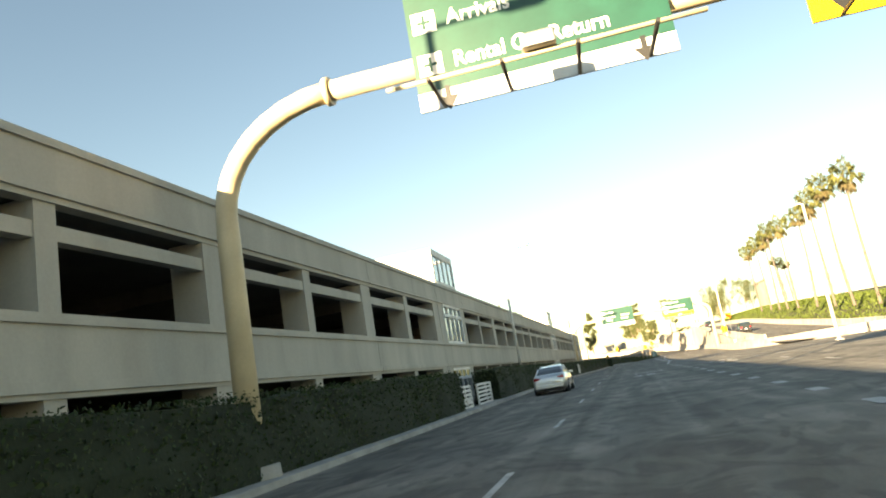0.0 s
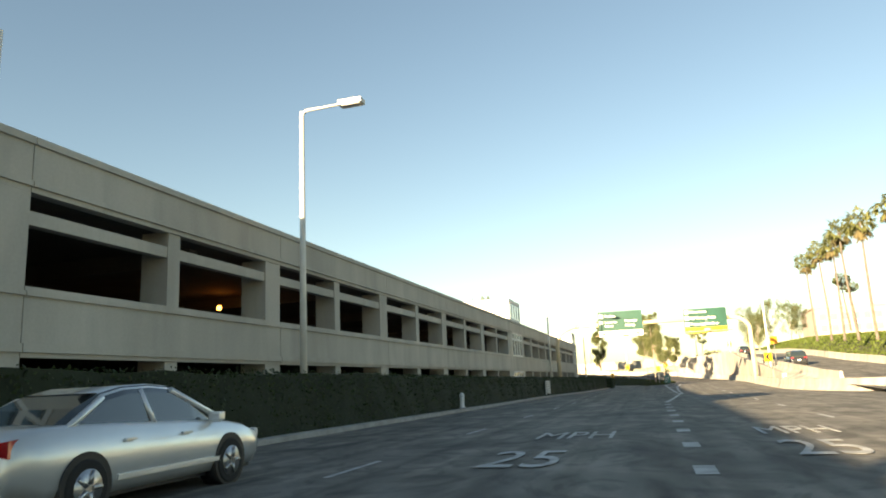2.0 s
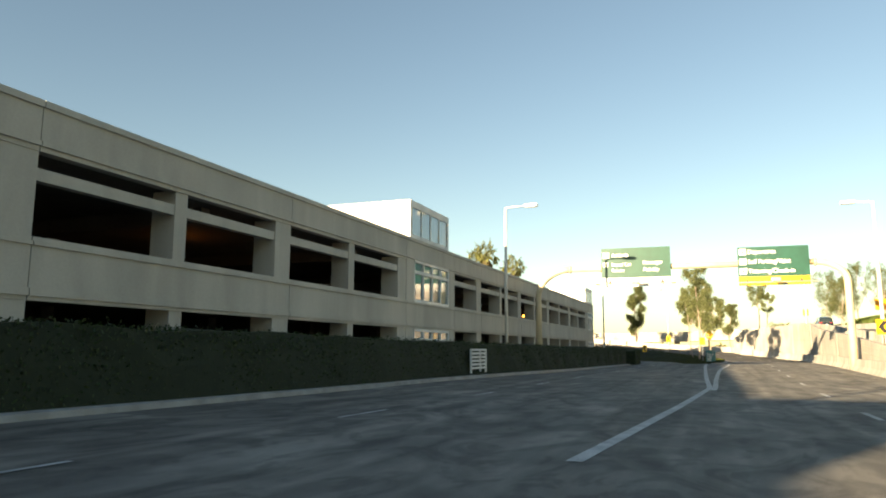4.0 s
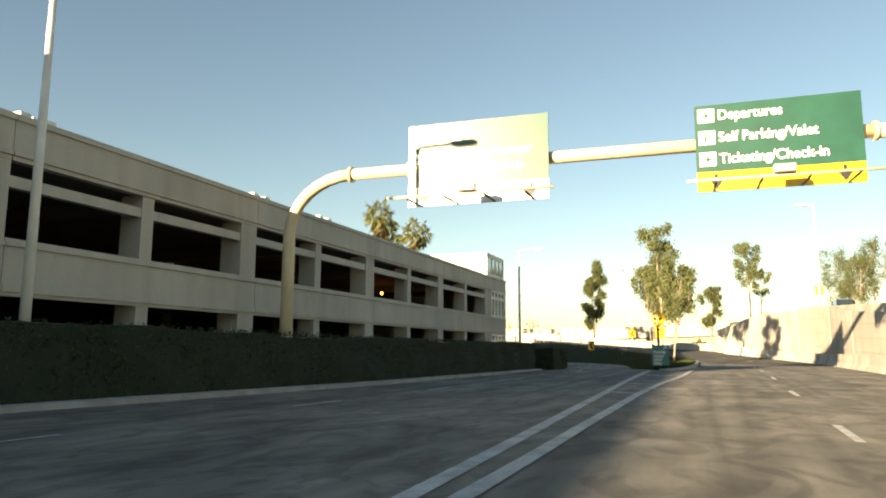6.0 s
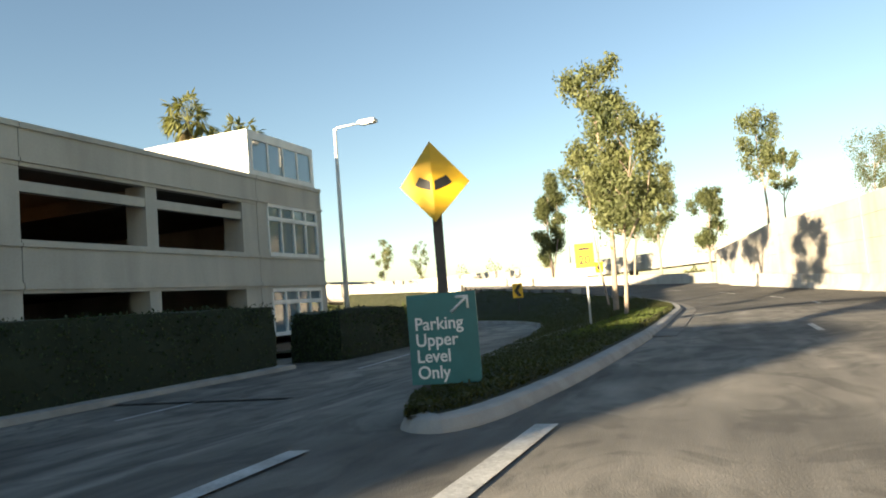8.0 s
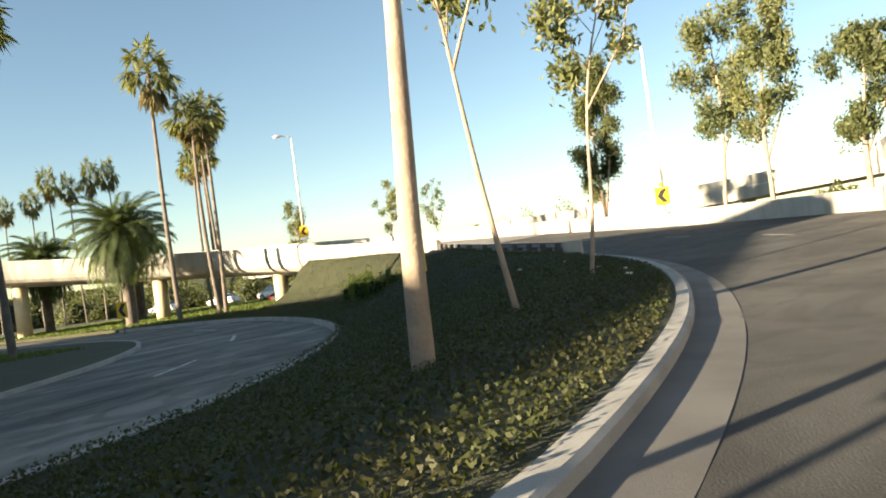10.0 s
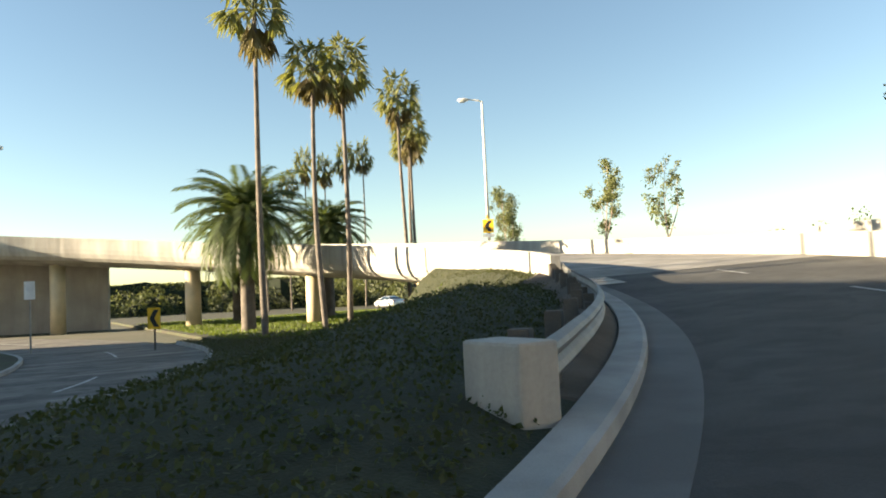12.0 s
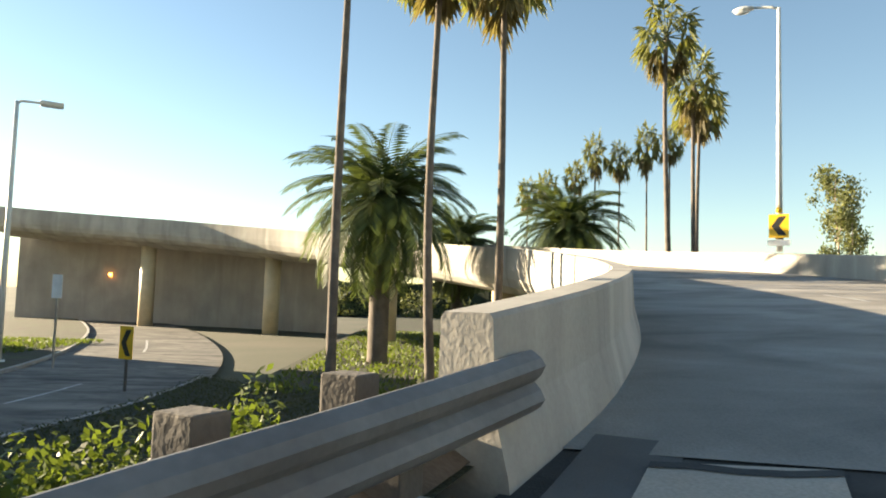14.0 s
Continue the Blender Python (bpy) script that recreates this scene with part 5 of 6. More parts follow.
def gantry(y, poles, zb, signs, label):
    """A bent-pipe sign bridge across the road with its panels."""
    root = thing("sign_gantry", label, "sign gantry", (0, y + 0.3, 0), 2.0)
    xl, xr = poles
    b2 = bmesh.new()
    arc = [Vector((xl + 2.6 * (1 - math.cos(a)), 0, zb - 2.2 + 2.2 * math.sin(a))) for a in np.linspace(0, math.pi / 2, 9)]
    tube(b2, [(xl, 0, 0.0), (xl, 0, zb - 2.6)] + arc, [0.26, 0.235] + [0.225] * 9, 16)
    part("left_post", b2, CREAM, root)
    b2 = bmesh.new()
    arc = [Vector((xr - 2.0 * (1 - math.cos(a)), 0, zb - 1.4 + 1.4 * math.sin(a))) for a in np.linspace(0, math.pi / 2, 9)]
    tube(b2, [(xr, 0, 0.0), (xr, 0, zb - 1.8)] + arc, [0.26, 0.235] + [0.225] * 9, 16)
    part("right_post", b2, CREAM, root)
    b2 = bmesh.new()
    tube(b2, [(xl + 2.6, 0, zb), (xr - 2.0, 0, zb)], 0.215, 16)
    part("beam", b2, CREAM, root)
    for x in (xl + 2.6, xl + 5.0, xr - 2.0):
        b2 = bmesh.new()
        tube(b2, [(x - 0.06, 0, zb), (x + 0.06, 0, zb)], 0.3, 16)
        part("flange", b2, CREAM, root)
    b2 = bmesh.new()
    tube(b2, [(xl, 0, 0), (xl, 0, 0.5)], [0.55, 0.5], 16)
    part("footing", b2, CONC, root)
    for x0, x1, z0, z1, zy, rows, strip in signs:
        pn = solid("sign_panel", GREEN, root, (x0, x1, -0.42, -0.36, z0, z1), label="green guide sign panel")
        yb = solid("lower_panel", YELLOW if strip == "yellow" else SIGNWHITE, pn, (x0, x1, -0.418, -0.362, zy, z0 - 0.005), label="pale lower strip of the sign")
        for fx in (0.12, 0.88):
            ax = x0 + (x1 - x0) * fx
            b3 = bmesh.new()
            zc = (zy + z0) / 2
            for px0, px1, pz0, pz1 in ((-0.05, 0.05, -0.02, 0.24),):
                box(b3, ax + px0, ax + px1, -0.428, -0.421, zc + pz0, zc + pz1)
            vs = [b3.verts.new((ax + q, -0.425, zc + w)) for q, w in ((-0.2, 0.02), (0.2, 0.02), (0, -0.26))]
            b3.faces.new(vs)
            part("down_arrow", b3, BLACK, pn)
        for ty, tx, size, words, icon in rows:
            if icon:
                solid("symbol_tile", SIGNWHITE, pn, (x0 + 0.1, x0 + 0.1 + size * 1.35, -0.428, -0.421, ty - size * 0.2, ty + size * 1.05), label="white symbol tile")
                if icon == "P":
                    text_mesh("symbol", "P", size * 1.1, Matrix.Translation((x0 + 0.1 + size * 0.4, -0.43, ty)) @ pose(0, 0, 0, 90), GREEN, pn, 0.002, 1.0, 0.01)
                else:
                    solid("symbol", GREEN, pn, (x0 + 0.1 + size * 0.3, x0 + 0.1 + size * 1.05, -0.432, -0.4285, ty + size * 0.32, ty + size * 0.5), (x0 + 0.1 + size * 0.6, x0 + 0.1 + size * 0.76, -0.4335, -0.4325, ty, ty + size * 0.85))
            text_mesh("sign_text", words, size * 1.25, Matrix.Translation((x0 + tx, -0.424, ty)) @ pose(0, 0, 0, 90), SIGNWHITE, pn, 0.004, 0.9, 0.008)
        # light rail in front of the panel
        b3 = bmesh.new()
        tube(b3, [(x0 - 0.35, -1.5, zy + 0.12), (x1 + 0.35, -1.5, zy + 0.12)], 0.045, 8)
        part("light_rail", b3, CREAM, root)
        for k in range(4):
            ax = x0 + (x1 - x0) * (0.1 + 0.265 * k)
            b3 = bmesh.new()
            tube(b3, [(ax, -0.4, zy + 0.02), (ax, -1.9, zy - 0.03)], 0.04, 6)
            part("bracket", b3, DARKMETAL, root)
        ax = (x0 + x1) / 2
        lb = solid("light_box", GALV, root, (ax - 0.3, ax + 0.3, -1.75, -1.3, zy + 0.16, zy + 0.42), bev=0.04)
        solid("lamp_glass", LAMPGLASS, lb, (ax - 0.25, ax + 0.25, -1.3, -1.285, zy + 0.2, zy + 0.38))
    return root


gantry(23.6, (-16.0, 4.8), 7.75, [
    (-11.45, -6.55, 7.0, 9.3, 6.62, [(8.3, 0.8, 0.36, "Arrivals", True), (7.4, 0.8, 0.36, "Rental Car Return", True)], "white"),
    (-4.3, 0.4, 7.1, 9.3, 6.5, [(8.3, 0.8, 0.36, "Departures", True), (7.45, 0.8, 0.36, "Ticketing", True)], "yellow")],
    "cream-painted pipe gantry with green airport guide signs")
gantry(128.6, (-16.4, 5.6), 7.55, [
    (-11.3, -6.2, 6.75, 9.05, 6.05, [(8.35, 0.75, 0.36, "Arrivals", True), (7.65, 0.75, 0.3, "Rental Car", True), (7.2, 0.75, 0.3, "Return", False), (7.75, 3.1, 0.32, "Passenger", False), (7.2, 3.1, 0.32, "Pick-Up", False)], "white"),
    (-1.5, 3.2, 6.55, 8.72, 5.92, [(8.22, 0.68, 0.36, "Departures", True), (7.5, 0.68, 0.36, "Self Parking/Valet", "P"), (6.8, 0.68, 0.36, "Ticketing/Check-in", True)], "yellow")],
    "cream-painted pipe gantry with green airport guide signs")


# split diamond sign with the teal direction board at the tip of the island
root = thing("diamond_sign", "yellow folded diamond warning sign on a timber post", "road sign", (-3.84, 143.95, 0.08), 14)
solid("post", WOODPOST, root, (-0.055, 0.055, -0.055, 0.055, -0.3, 2.75))
for sgn in (-1, 1):
    b2 = bmesh.new()
    pts = [(0, 0, 3.05), (sgn * 0.44, 0.22, 2.55), (0, 0, 2.05)]
    a = [b2.verts.new(Vector(p) + Vector((0, -0.2, 0))) for p in pts]
    b = [b2.verts.new(Vector(p) + Vector((0, -0.18, 0))) for p in pts]
    b2.faces.new(a)
    b2.faces.new(b[::-1])
    for k in range(3):
        b2.faces.new((a[k], a[(k + 1) % 3], b[(k + 1) % 3], b[k]))
    wing = part("wing", b2, YELLOW, root, "yellow half of the folded diamond")
    b2 = bmesh.new()
    q = [(0.025, -0.1), (0.025, 0.02), (0.17, 0.09), (0.23, 0.0), (0.17, -0.04)]
    b2.faces.new([b2.verts.new((sgn * u, 0.5 * u - 0.208, 2.54 + w)) for u, w in q])
    part("arrow_mark", b2, BLACK, wing)
board = thing("direction_board", "teal direction board with white lettering at the island tip", "road sign", (-3.74, 143.6, 0.1), 8)
solid("board", TEAL, board, (-0.42, 0.42, -0.03, 0.0, 0.1, 1.16))
solid("board_leg", WOODPOST, board, (-0.3, -0.22, 0.0, 0.07, -0.3, 1.1))
solid("board_leg", WOODPOST, board, (0.22, 0.3, 0.0, 0.07, -0.3, 1.1))
for k, w in enumerate(("Parking", "Upper", "Level", "Only")):
    text_mesh("lettering", w, 0.21, Matrix.Translation((-0.34, -0.036, 0.74 - 0.19 * k)) @ pose(0, 0, 0, 90), SIGNWHITE, board, 0.003, 0.95, 0.003)
b2 = bmesh.new()
for p, q in (((0.12, 0.93), (0.32, 1.1)), ((0.18, 1.1), (0.33, 1.1)), ((0.32, 0.96), (0.32, 1.11))):
    tube(b2, [(p[0], -0.035, p[1]), (q[0], -0.035, q[1])], 0.016, 6)
part("arrow", b2, SIGNWHITE, board)


def post_sign(loc, rz, w, h, z0, material, label, lettering=None, chev=False):
    r = thing("road_sign", label, "road sign", loc, rz, group="small road signs")
    solid("post", GALV if not chev else WOODPOST, r, (-0.035, 0.035, -0.03, 0.03, -0.3, z0 + h))
    if chev:
        chevron_plate(r, w, h, z0, 1, -0.035)
    else:
        pl = solid("plate", material, r, (-w / 2, w / 2, -0.05, -0.032, z0, z0 + h), bev=0.004)
        if lettering:
            text_mesh("lettering", lettering, h * 0.5, Matrix.Translation((-w * 0.33, -0.054, z0 + 0.12)) @ pose(0, 0, 0, 90), BLACK, pl, 0.002, 0.95, 0.006)
            solid("bar", BLACK, pl, (-w * 0.3, w * 0.3, -0.053, -0.0505, z0 + h * 0.72, z0 + h * 0.82))
    return r


post_sign((-4.65, 159.05, berm_z(-4.65, 159.05)), 8, 0.62, 0.8, 1.95, YELLOW, "yellow advisory speed sign reading twenty on a thin post", "20")
post_sign((-13.0, 180.8, berm_z(-13.0, 180.8)), 38, 0.72, 0.95, 1.0, YELLOW, "yellow chevron sign on a short post in the ivy", chev=True)
post_sign((-41.2, 189.0, -0.4), 60, 0.6, 1.0, 0.9, YELLOW, "narrow yellow chevron marker by the lower road", chev=True)
post_sign((6.0, 121.5, 0.9), 8, 0.75, 0.9, 1.3, YELLOW, "yellow chevron sign at the ramp split", chev=True)
post_sign((9.6, 140.0, 2.2), 8, 0.9, 0.9, 2.4, ORANGE, "orange-yellow warning sign beside the upper road")
post_sign((-46.6, 184.0, -0.4), 70, 0.5, 0.9, 2.6, SIGNWHITE, "white sign on a short steel post on the lawn")
street_lamp((-47.5, 181.4, -0.36), 10.4, 0.9, 120, "white street lamp on the lawn of the bend")


# guard rail with its concrete end block
gr_root = thing("guard_rail", "galvanised steel guard rail on timber posts above the kerb", "guard rail")
b2 = bmesh.new()


def rail_r(th):
    return float(np.interp(th, (36.2, 40, 56, 60, 62.2, 64), (37.78, 37.68, 37.65, 37.78, 38.0, 38.17)))


line = [ramp_pt(th, rail_r(th), -0.03) for th in np.arange(36.9, 64.1, 0.68)]
prof = [(0.0, 0.36), (-0.06, 0.40), (-0.085, 0.44), (-0.06, 0.49), (-0.02, 0.53), (-0.06, 0.57), (-0.085, 0.62), (-0.06, 0.66), (0.0, 0.7), (0.012, 0.7), (-0.04, 0.62), (-0.005, 0.53), (-0.04, 0.44), (0.012, 0.36)]
sweep(b2, line, prof)
part("rail", b2, RAILSTEEL, gr_root)
for th in list(np.arange(38.6, 57, 2.85)) + [58.0, 59.4, 60.7, 61.9]:
    p = ramp_pt(th, rail_r(th) - 0.13)
    b2 = bmesh.new()
    box(b2, -0.11, 0.1, -0.1, 0.1, 0.14, 0.46, bev=0.012)
    ob = part("spacer_block", b2, WOODPOST, gr_root)
    ob.matrix_local = pose(p.x, p.y, p.z + 0.02, 0, 0, th)
    p = ramp_pt(th, rail_r(th) - 0.36)
    b2 = bmesh.new()
    box(b2, -0.1, 0.1, -0.09, 0.09, -0.7, 0.6, bev=0.014)
    ob = part("timber_post", b2, WOODPOST, gr_root)
    ob.matrix_local = pose(p.x, p.y, p.z + 0.1, 0, 0, th)
b2 = bmesh.new()
box(b2, -0.36, 0.29, -0.17, 0.19, -0.4, 0.48, bev=0.03)
blk = obj("concrete_block", b2, CONC)
blk.matrix_world = pose(-10.25, 187.0, 0.86, 0, 0, 4)
tagged(blk, "pale concrete end block of the guard rail", "concrete block")

# white gate beside the stair tower, hydrant, parapet lamps on the garage roof
def white_gate(x, y0, y1):
    g = thing("white_gate", "low white-painted slatted metal gate by the stair tower", "gate", (0, 0, 0), group="white gates")
    for y in (y0, y1):
        solid("gate_post", WHITE, g, (x - 0.05, x + 0.05, y - 0.05, y + 0.05, 0.0, 1.25), bev=0.01)
    solid("gate_post", WHITE, g, (x - 0.04, x + 0.04, y0 + 0.62 * (y1 - y0) - 0.04, y0 + 0.62 * (y1 - y0) + 0.04, 0.05, 1.2), bev=0.01)
    for k in range(6):
        z = 0.2 + 0.19 * k
        solid("slat", WHITE, g, (x - 0.02, x + 0.02, y0 + 0.05, y1 - 0.05, z, z + 0.11))
    return g


white_gate(-16.1, 40.9, 43.9)
white_gate(-15.95, 44.8, 48.2)
white_gate(-15.2, 108.0, 110.5)
hy = thing("fire_hydrant", "white-painted fire hydrant at the kerb", "fire hydrant", (-15.2, 77.85, 0.12))
b2 = bmesh.new()
tube(b2, [(0, 0, 0), (0, 0, 0.05), (0, 0, 0.06), (0, 0, 0.55), (0, 0, 0.6), (0, 0, 0.7), (0, 0, 0.78)], [0.17, 0.17, 0.11, 0.11, 0.14, 0.11, 0.03], 14)
part("barrel", b2, WHITE, hy)
for sx in (-1, 1):
    b2 = bmesh.new()
    tube(b2, [(0, 0, 0.45), (0, sx * 0.2, 0.45)], [0.07, 0.08], 10)
    part("outlet", b2, WHITE, hy)
for i, y in enumerate((73, 86, 121, 133, 139)):
    r = thing("roof_lamp", "twin floodlight on a short post on the garage roof", "floodlight", (GX - 3.5, y, 6.2), group="garage roof floodlights")
    solid("post", POLEWHITE, r, (-0.06, 0.06, -0.06, 0.06, 0.0, 2.1 if y > 100 else 1.5))
    for sy in (-1, 1):
        solid("lamp_head", POLEWHITE, r, (-0.2, 0.25, sy * 0.45 - 0.2, sy * 0.45 + 0.2, 1.75 if y > 100 else 1.2, 2.1 if y > 100 else 1.5), bev=0.04)
    solid("crossbar", POLEWHITE, r, (-0.04, 0.04, -0.5, 0.5, 1.6 if y > 100 else 1.1, 1.7 if y > 100 else 1.2))
for y, z in ((69, 4.95), (96, 4.9), (135, 4.9), (152, 4.9)):
    b2 = bmesh.new()
    bmesh.ops.create_uvsphere(b2, u_segments=12, v_segments=8, radius=0.11, matrix=pose(GX - 6, y, z + 0.2))
    ob = obj("garage_lamp", b2, GLOW)
    tagged(ob, "glowing orange sodium lamp under the garage ceiling", "lamp", "garage lamps")


a = radians(175.2)
b2 = bmesh.new()
bmesh.ops.create_uvsphere(b2, u_segments=12, v_segments=8, radius=0.16, matrix=pose(CX + 45.86 * math.cos(a), CY + 45.86 * math.sin(a), 3.92))
tagged(obj("wall_lamp", b2, GLOW), "glowing orange sodium lamp on the wall under the viaduct", "lamp")


for k, (x, y) in enumerate(((-9.9, 181.7), (-6.9, 180.0), (-5.85, 178.9), (-5.3, 177.4), (-9.1, 183.2))):
    rnd = random.Random(300 + k)
    b2 = bmesh.new()
    bmesh.ops.create_icosphere(b2, subdivisions=2, radius=0.05)
    for v in b2.verts:
        v.co = Vector((v.co.x * 1.5, v.co.y, v.co.z * 0.5)) * rnd.uniform(0.7, 1.2)
    ob = obj("paper_scrap", b2, WHITE)
    ob.matrix_world = pose(x, y, berm_z(x, y) + 0.07, 0, 0, 70 * k)
    tagged(ob, "small crumpled white paper scrap lying in the ivy", "litter", "paper scraps in the ivy")


# ------------------------------------------------------------------ cars
def car(name, loc, rz, paint, L, W, H, label, suv=False):
    root = thing(name, label, "car", loc, rz, group="cars on the road")
    hw = W / 2
    # (y, belt height, half width) stations from tail to nose
    if suv:
        st = [(0.0, 0.72, 0.80), (0.06, 0.9, 0.9), (0.35, 1.05, 0.97), (1.0, 1.06, 1.0), (2.2, 1.06, 1.0), (3.3, 1.05, 1.0), (3.9, 1.02, 0.98), (4.5, 0.92, 0.93), (4.85, 0.68, 0.82), (5.0, 0.55, 0.68)]
    else:
        st = [(0.0, 0.62, 0.76), (0.02, 0.8, 0.83), (0.08, 0.95, 0.88), (0.2, 1.01, 0.92), (0.45, 1.03, 0.96), (0.8, 1.04, 0.985), (1.4, 1.03, 1.0), (2.2, 1.0, 1.0), (3.0, 0.97, 1.0), (3.5, 0.94, 0.995), (3.95, 0.9, 0.98), (4.35, 0.84, 0.95), (4.7, 0.75, 0.88), (4.9, 0.65, 0.79), (5.0, 0.54, 0.66)]
    k = L / 5.0
    b2 = bmesh.new()
    rings = []
    for y, zb, wf in st:
        w = hw * wf
        z0 = 0.22 if 0.2 < y < 4.8 else 0.34
        rings.append([Vector(q) for q in ((-w * 0.9, y * k, z0), (-w, y * k, z0 + 0.16), (-w * 1.0, y * k, (z0 + zb) / 2 + 0.06), (-w * 0.96, y * k, zb - 0.06), (-w * 0.84, y * k, zb), (0, y * k, zb + 0.025), (w * 0.84, y * k, zb), (w * 0.96, y * k, zb - 0.06), (w, y * k, (z0 + zb) / 2 + 0.06), (w, y * k, z0 + 0.16), (w * 0.9, y * k, z0))])
    loft(b2, rings, close=True, cap=True, smooth=True)
    body = part("body", b2, paint, root)
    # greenhouse
    gs = [(0.7, 1.02, 0.8), (1.05, 1.22, 0.77), (1.45, H - 0.1, 0.72), (1.85, H - 0.02, 0.7), (2.35, H, 0.69), (2.75, H - 0.03, 0.7), (3.1, H - 0.14, 0.74), (3.75, 0.95, 0.83)] if not suv else [(0.1, 1.05, 0.84), (0.35, H - 0.12, 0.76), (0.9, H - 0.01, 0.74), (2.3, H, 0.74), (2.9, H - 0.06, 0.75), (3.8, 1.03, 0.84)]
    b2 = bmesh.new()
    rings = [[Vector((s * hw * wf * q, y * k, z - dz)) for s, q, dz in ((-1, 1.0, 0.1), (-1, 0.86, 0.0), (1, 0.86, 0.0), (1, 1.0, 0.1))] for y, z, wf in gs]
    base = [[Vector((-hw * 0.86, y * k, 0.9)), Vector((hw * 0.86, y * k, 0.9))] for y, _, _ in gs]
    rings = [[bs[0]] + r + [bs[1]] for r, bs in zip(rings, base)]
    loft(b2, rings, close=True, cap=True, smooth=False)
    part("greenhouse", b2, CARGLASS, body, "dark tinted car windows")
    b2 = bmesh.new()
    mid = [g for g in (gs[1:-1] if suv else gs[2:-2])]
    loft(b2, [[Vector((s * hw * wf * 0.93, y * k, z - dz + 0.006)) for s, dz in ((-1, 0.05), (-0.9, -0.004), (0.9, -0.004), (1, 0.05))] for y, z, wf in mid], close=False, smooth=True)
    part("roof", b2, paint, body)
    # pillars
    for s in (-1, 1):
        for (ya, za, wa), (yb, zb, wb) in ((gs[0], gs[1] if suv else gs[2]), (gs[-1], gs[-2] if suv else gs[-3])):
            b2 = bmesh.new()
            tube(b2, [(s * hw * 0.85, ya * k, 0.94), (s * hw * wb * 0.965, yb * k, zb - 0.05)], 0.045, 6)
            part("pillar", b2, paint, body)
        b2 = bmesh.new()
        tube(b2, [(s * hw * 0.875, 2.25 * k, 0.92), (s * hw * 0.665, 2.15 * k, H - 0.07)], 0.035, 6)
        part("pillar", b2, paint, body)
        solid("side_mirror", paint, body, (s * hw * 0.9 - (0.0 if s > 0 else 0.22), s * hw * 0.9 + (0.22 if s > 0 else 0.0), 3.35 * k, 3.47 * k, 0.93, 1.06), bev=0.03)
        for y in (1.55, 2.65):
            solid("door_handle", paint, body, (s * hw * 0.99 - 0.03, s * hw * 0.99 + 0.03, y * k, (y + 0.2) * k, 0.8, 0.83))
        solid("rub_strip", paint, body, (s * hw * 0.995 - 0.02, s * hw * 0.995 + 0.02, 1.45 * k, 3.55 * k, 0.36, 0.42))
        b2 = bmesh.new()
        outer, inner = s * hw * 0.86, s * hw * 0.5
        zl = 0.74 if not suv else 0.78
        loft(b2, [[Vector((inner, 0.1, zl + 0.07)), Vector((outer, 0.16, zl)), Vector((outer, 0.16, zl + 0.2)), Vector((inner, 0.1, zl + 0.15))], [Vector((inner, -0.005, zl + 0.08)), Vector((outer, 0.03, zl + 0.01)), Vector((outer * 0.99, 0.05, zl + 0.19)), Vector((inner, 0.0, zl + 0.14))]], cap=True)
        part("tail_lamp", b2, TAIL, body, "red tail lamp")
        solid("head_lamp", LAMPGLASS, body, (s * hw * 0.62 - 0.2, s * hw * 0.62 + 0.2, 4.72 * k, 4.83 * k, 0.6, 0.74), bev=0.03)
    solid("number_plate", SIGNWHITE, body, (-0.17, 0.17, -0.03, -0.015, 0.56, 0.7), label="plain white plate")
    solid("rear_bumper", paint, body, (-hw * 0.8, hw * 0.8, -0.05, 0.1, 0.32, 0.52), bev=0.04)
    solid("underbody", DARKMETAL, body, (-hw * 0.8, hw * 0.8, 0.25, 4.6 * k, 0.16, 0.24))
    for y in (0.98, 3.8):
        for s in (-1, 1):
            b2 = bmesh.new()
            tube(b2, [(s * (hw - 0.2), y * k, 0.33), (s * (hw - 0.17), y * k, 0.33), (s * (hw - 0.0), y * k, 0.33), (s * (hw + 0.02), y * k, 0.33)], [0.3, 0.33, 0.33, 0.3], 22)
            wh = part("wheel", b2, TYRE, root, "black tyre")
            b2 = bmesh.new()
            tube(b2, [(s * (hw - 0.3), y * k, 0.35), (s * (hw + 0.003), y * k, 0.35)], [0.385, 0.385], 24)
            part("wheel_arch", b2, DARKMETAL, body)
            b2 = bmesh.new()
            tube(b2, [(s * (hw - 0.03), y * k, 0.33), (s * (hw + 0.022), y * k, 0.33), (s * (hw + 0.026), y * k, 0.33)], [0.22, 0.215, 0.05], 18)
            part("rim", b2, RIM, wh, "silver alloy rim")
            for q in range(5):
                a = 2 * math.pi * q / 5
                b2 = bmesh.new()
                tube(b2, [(s * (hw + 0.03), y * k + 0.05 * math.cos(a), 0.33 + 0.05 * math.sin(a)), (s * (hw + 0.028), y * k + 0.2 * math.cos(a), 0.33 + 0.2 * math.sin(a))], [0.03, 0.025], 5)
                part("spoke", b2, RIM, wh)
    return root


car("sedan", (-12.75, 47.9, road_z(50)), 0, SILVER, 5.0, 1.85, 1.48, "silver four-door sedan driving beside the hedge")
car("dark_suv", (9.9, 127.0, 1.62), 0, NAVY, 4.6, 1.85, 1.72, "dark suv on the climbing upper road", True)
car("dark_suv", (10.6, 178.0, 4.06), 0, NAVY, 4.6, 1.85, 1.72, "dark car on the upper road behind the wall", True)

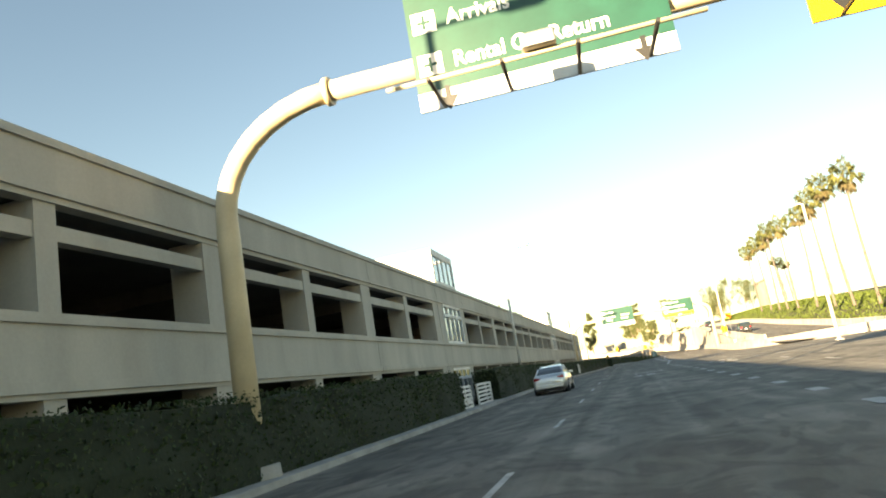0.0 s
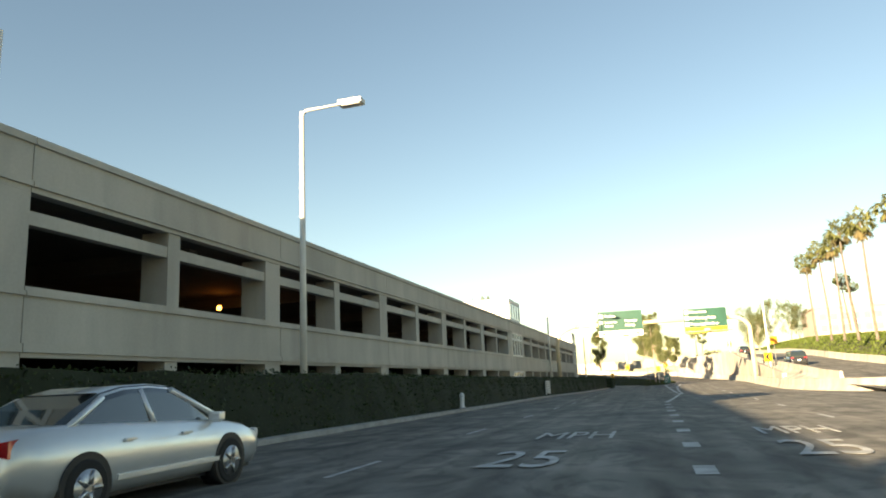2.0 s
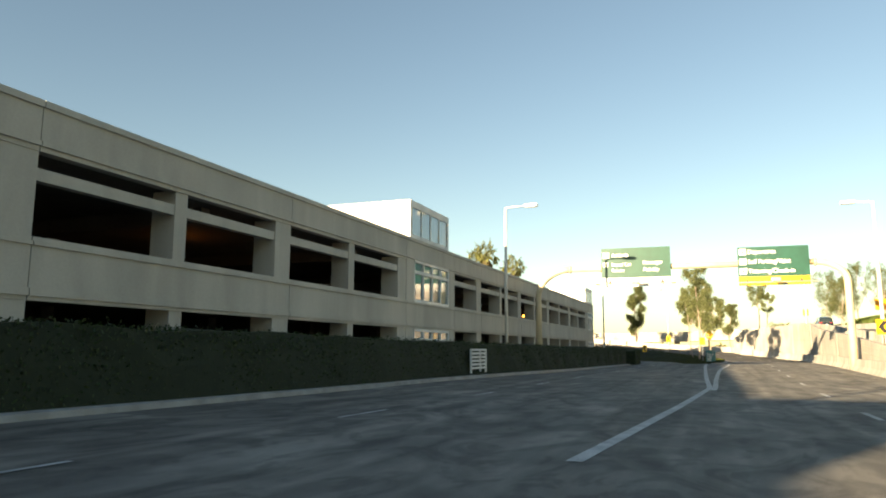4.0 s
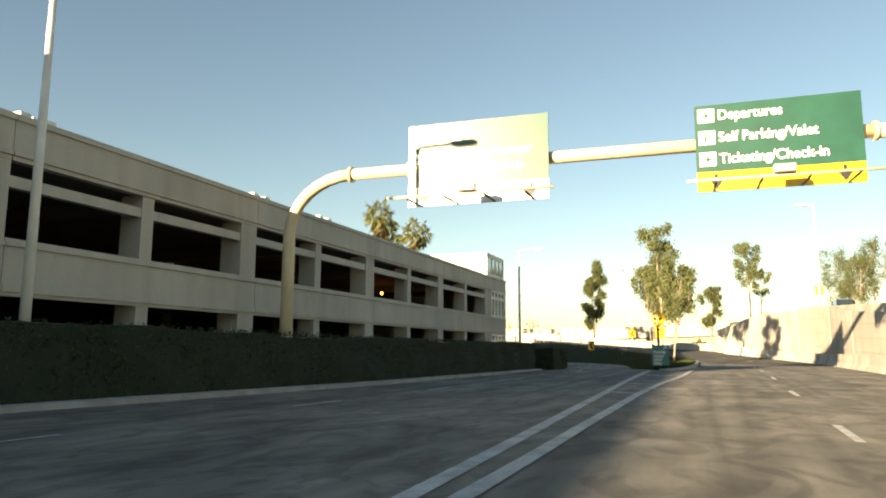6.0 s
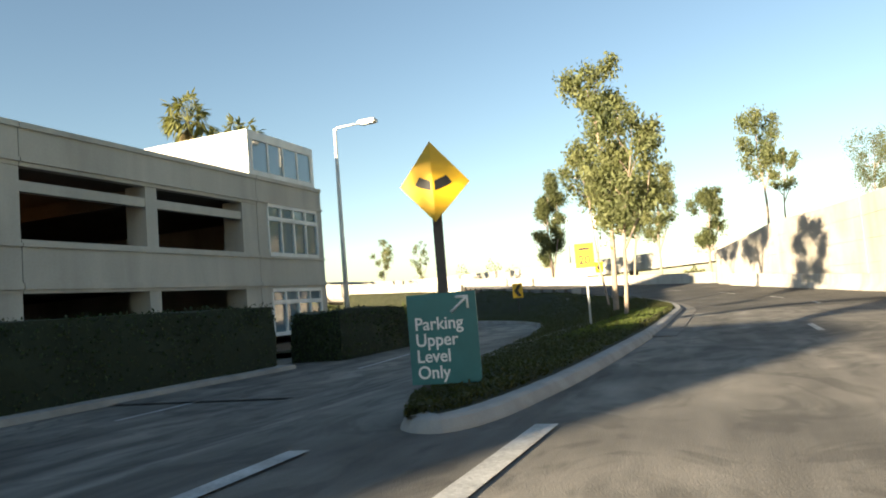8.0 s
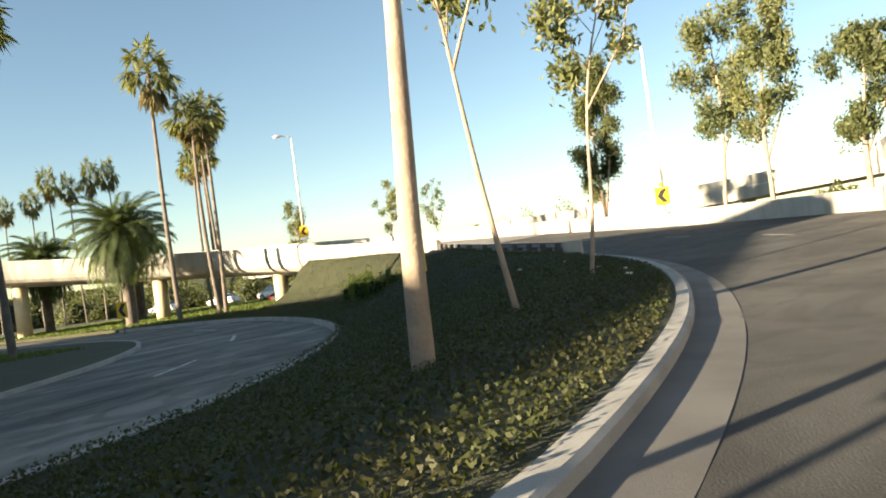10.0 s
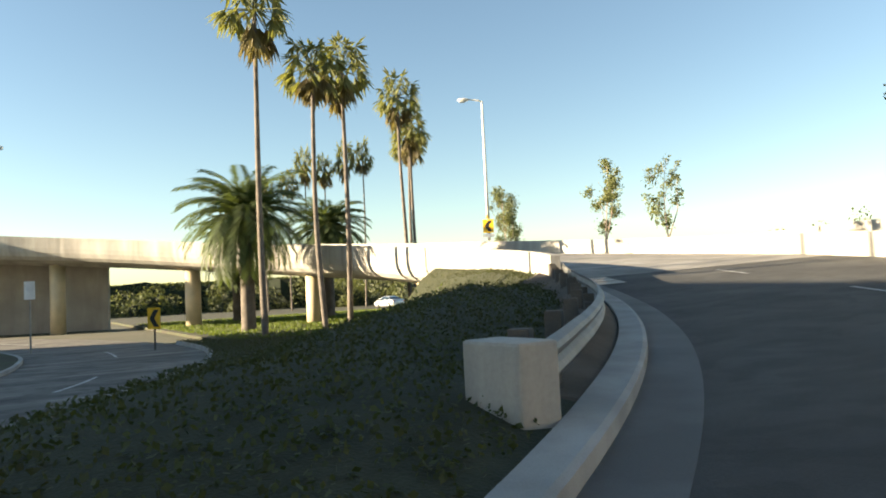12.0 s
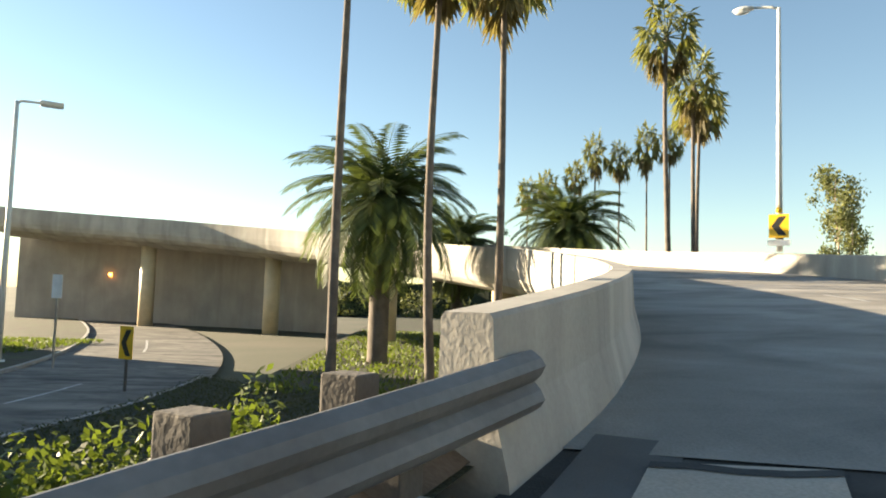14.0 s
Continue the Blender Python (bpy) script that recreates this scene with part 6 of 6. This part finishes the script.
for paint, x, y, rz, suv, label in ((REDPAINT, -52.0, 216.8, 96, False, "red sedan parked beyond the viaduct"), (WHITEPAINT, -63.0, 225.0, 92, True, "white suv parked beyond the viaduct"), (WHITEPAINT, -71.0, 223.7, 93, False, "white sedan parked beyond the viaduct"), (SILVER, -80.0, 221.5, 95, False, "silver sedan parked beyond the viaduct")):
    car("parked_car", (x, y, -0.34), rz, paint, 4.7, 1.82, 1.7 if suv else 1.46, label, suv)


# ------------------------------------------------------------------ distance
fb = thing("airport_building", "pale stucco building with rows of windows behind the palms", "building", (62, 300, 7.5))
solid("wall", BUILD, fb, (-14, 18, 0, 22, -3, 13))
for i in range(9):
    for j in range(3):
        solid("window", GLASS, fb, (-12.5 + 3.3 * i, -10.7 + 3.3 * i, -0.06, 0.1, 1.6 + 3.8 * j, 3.6 + 3.8 * j))
solid("roof_edge", BUILD, fb, (-14.4, 18.4, -0.4, 22.4, 13, 13.6))
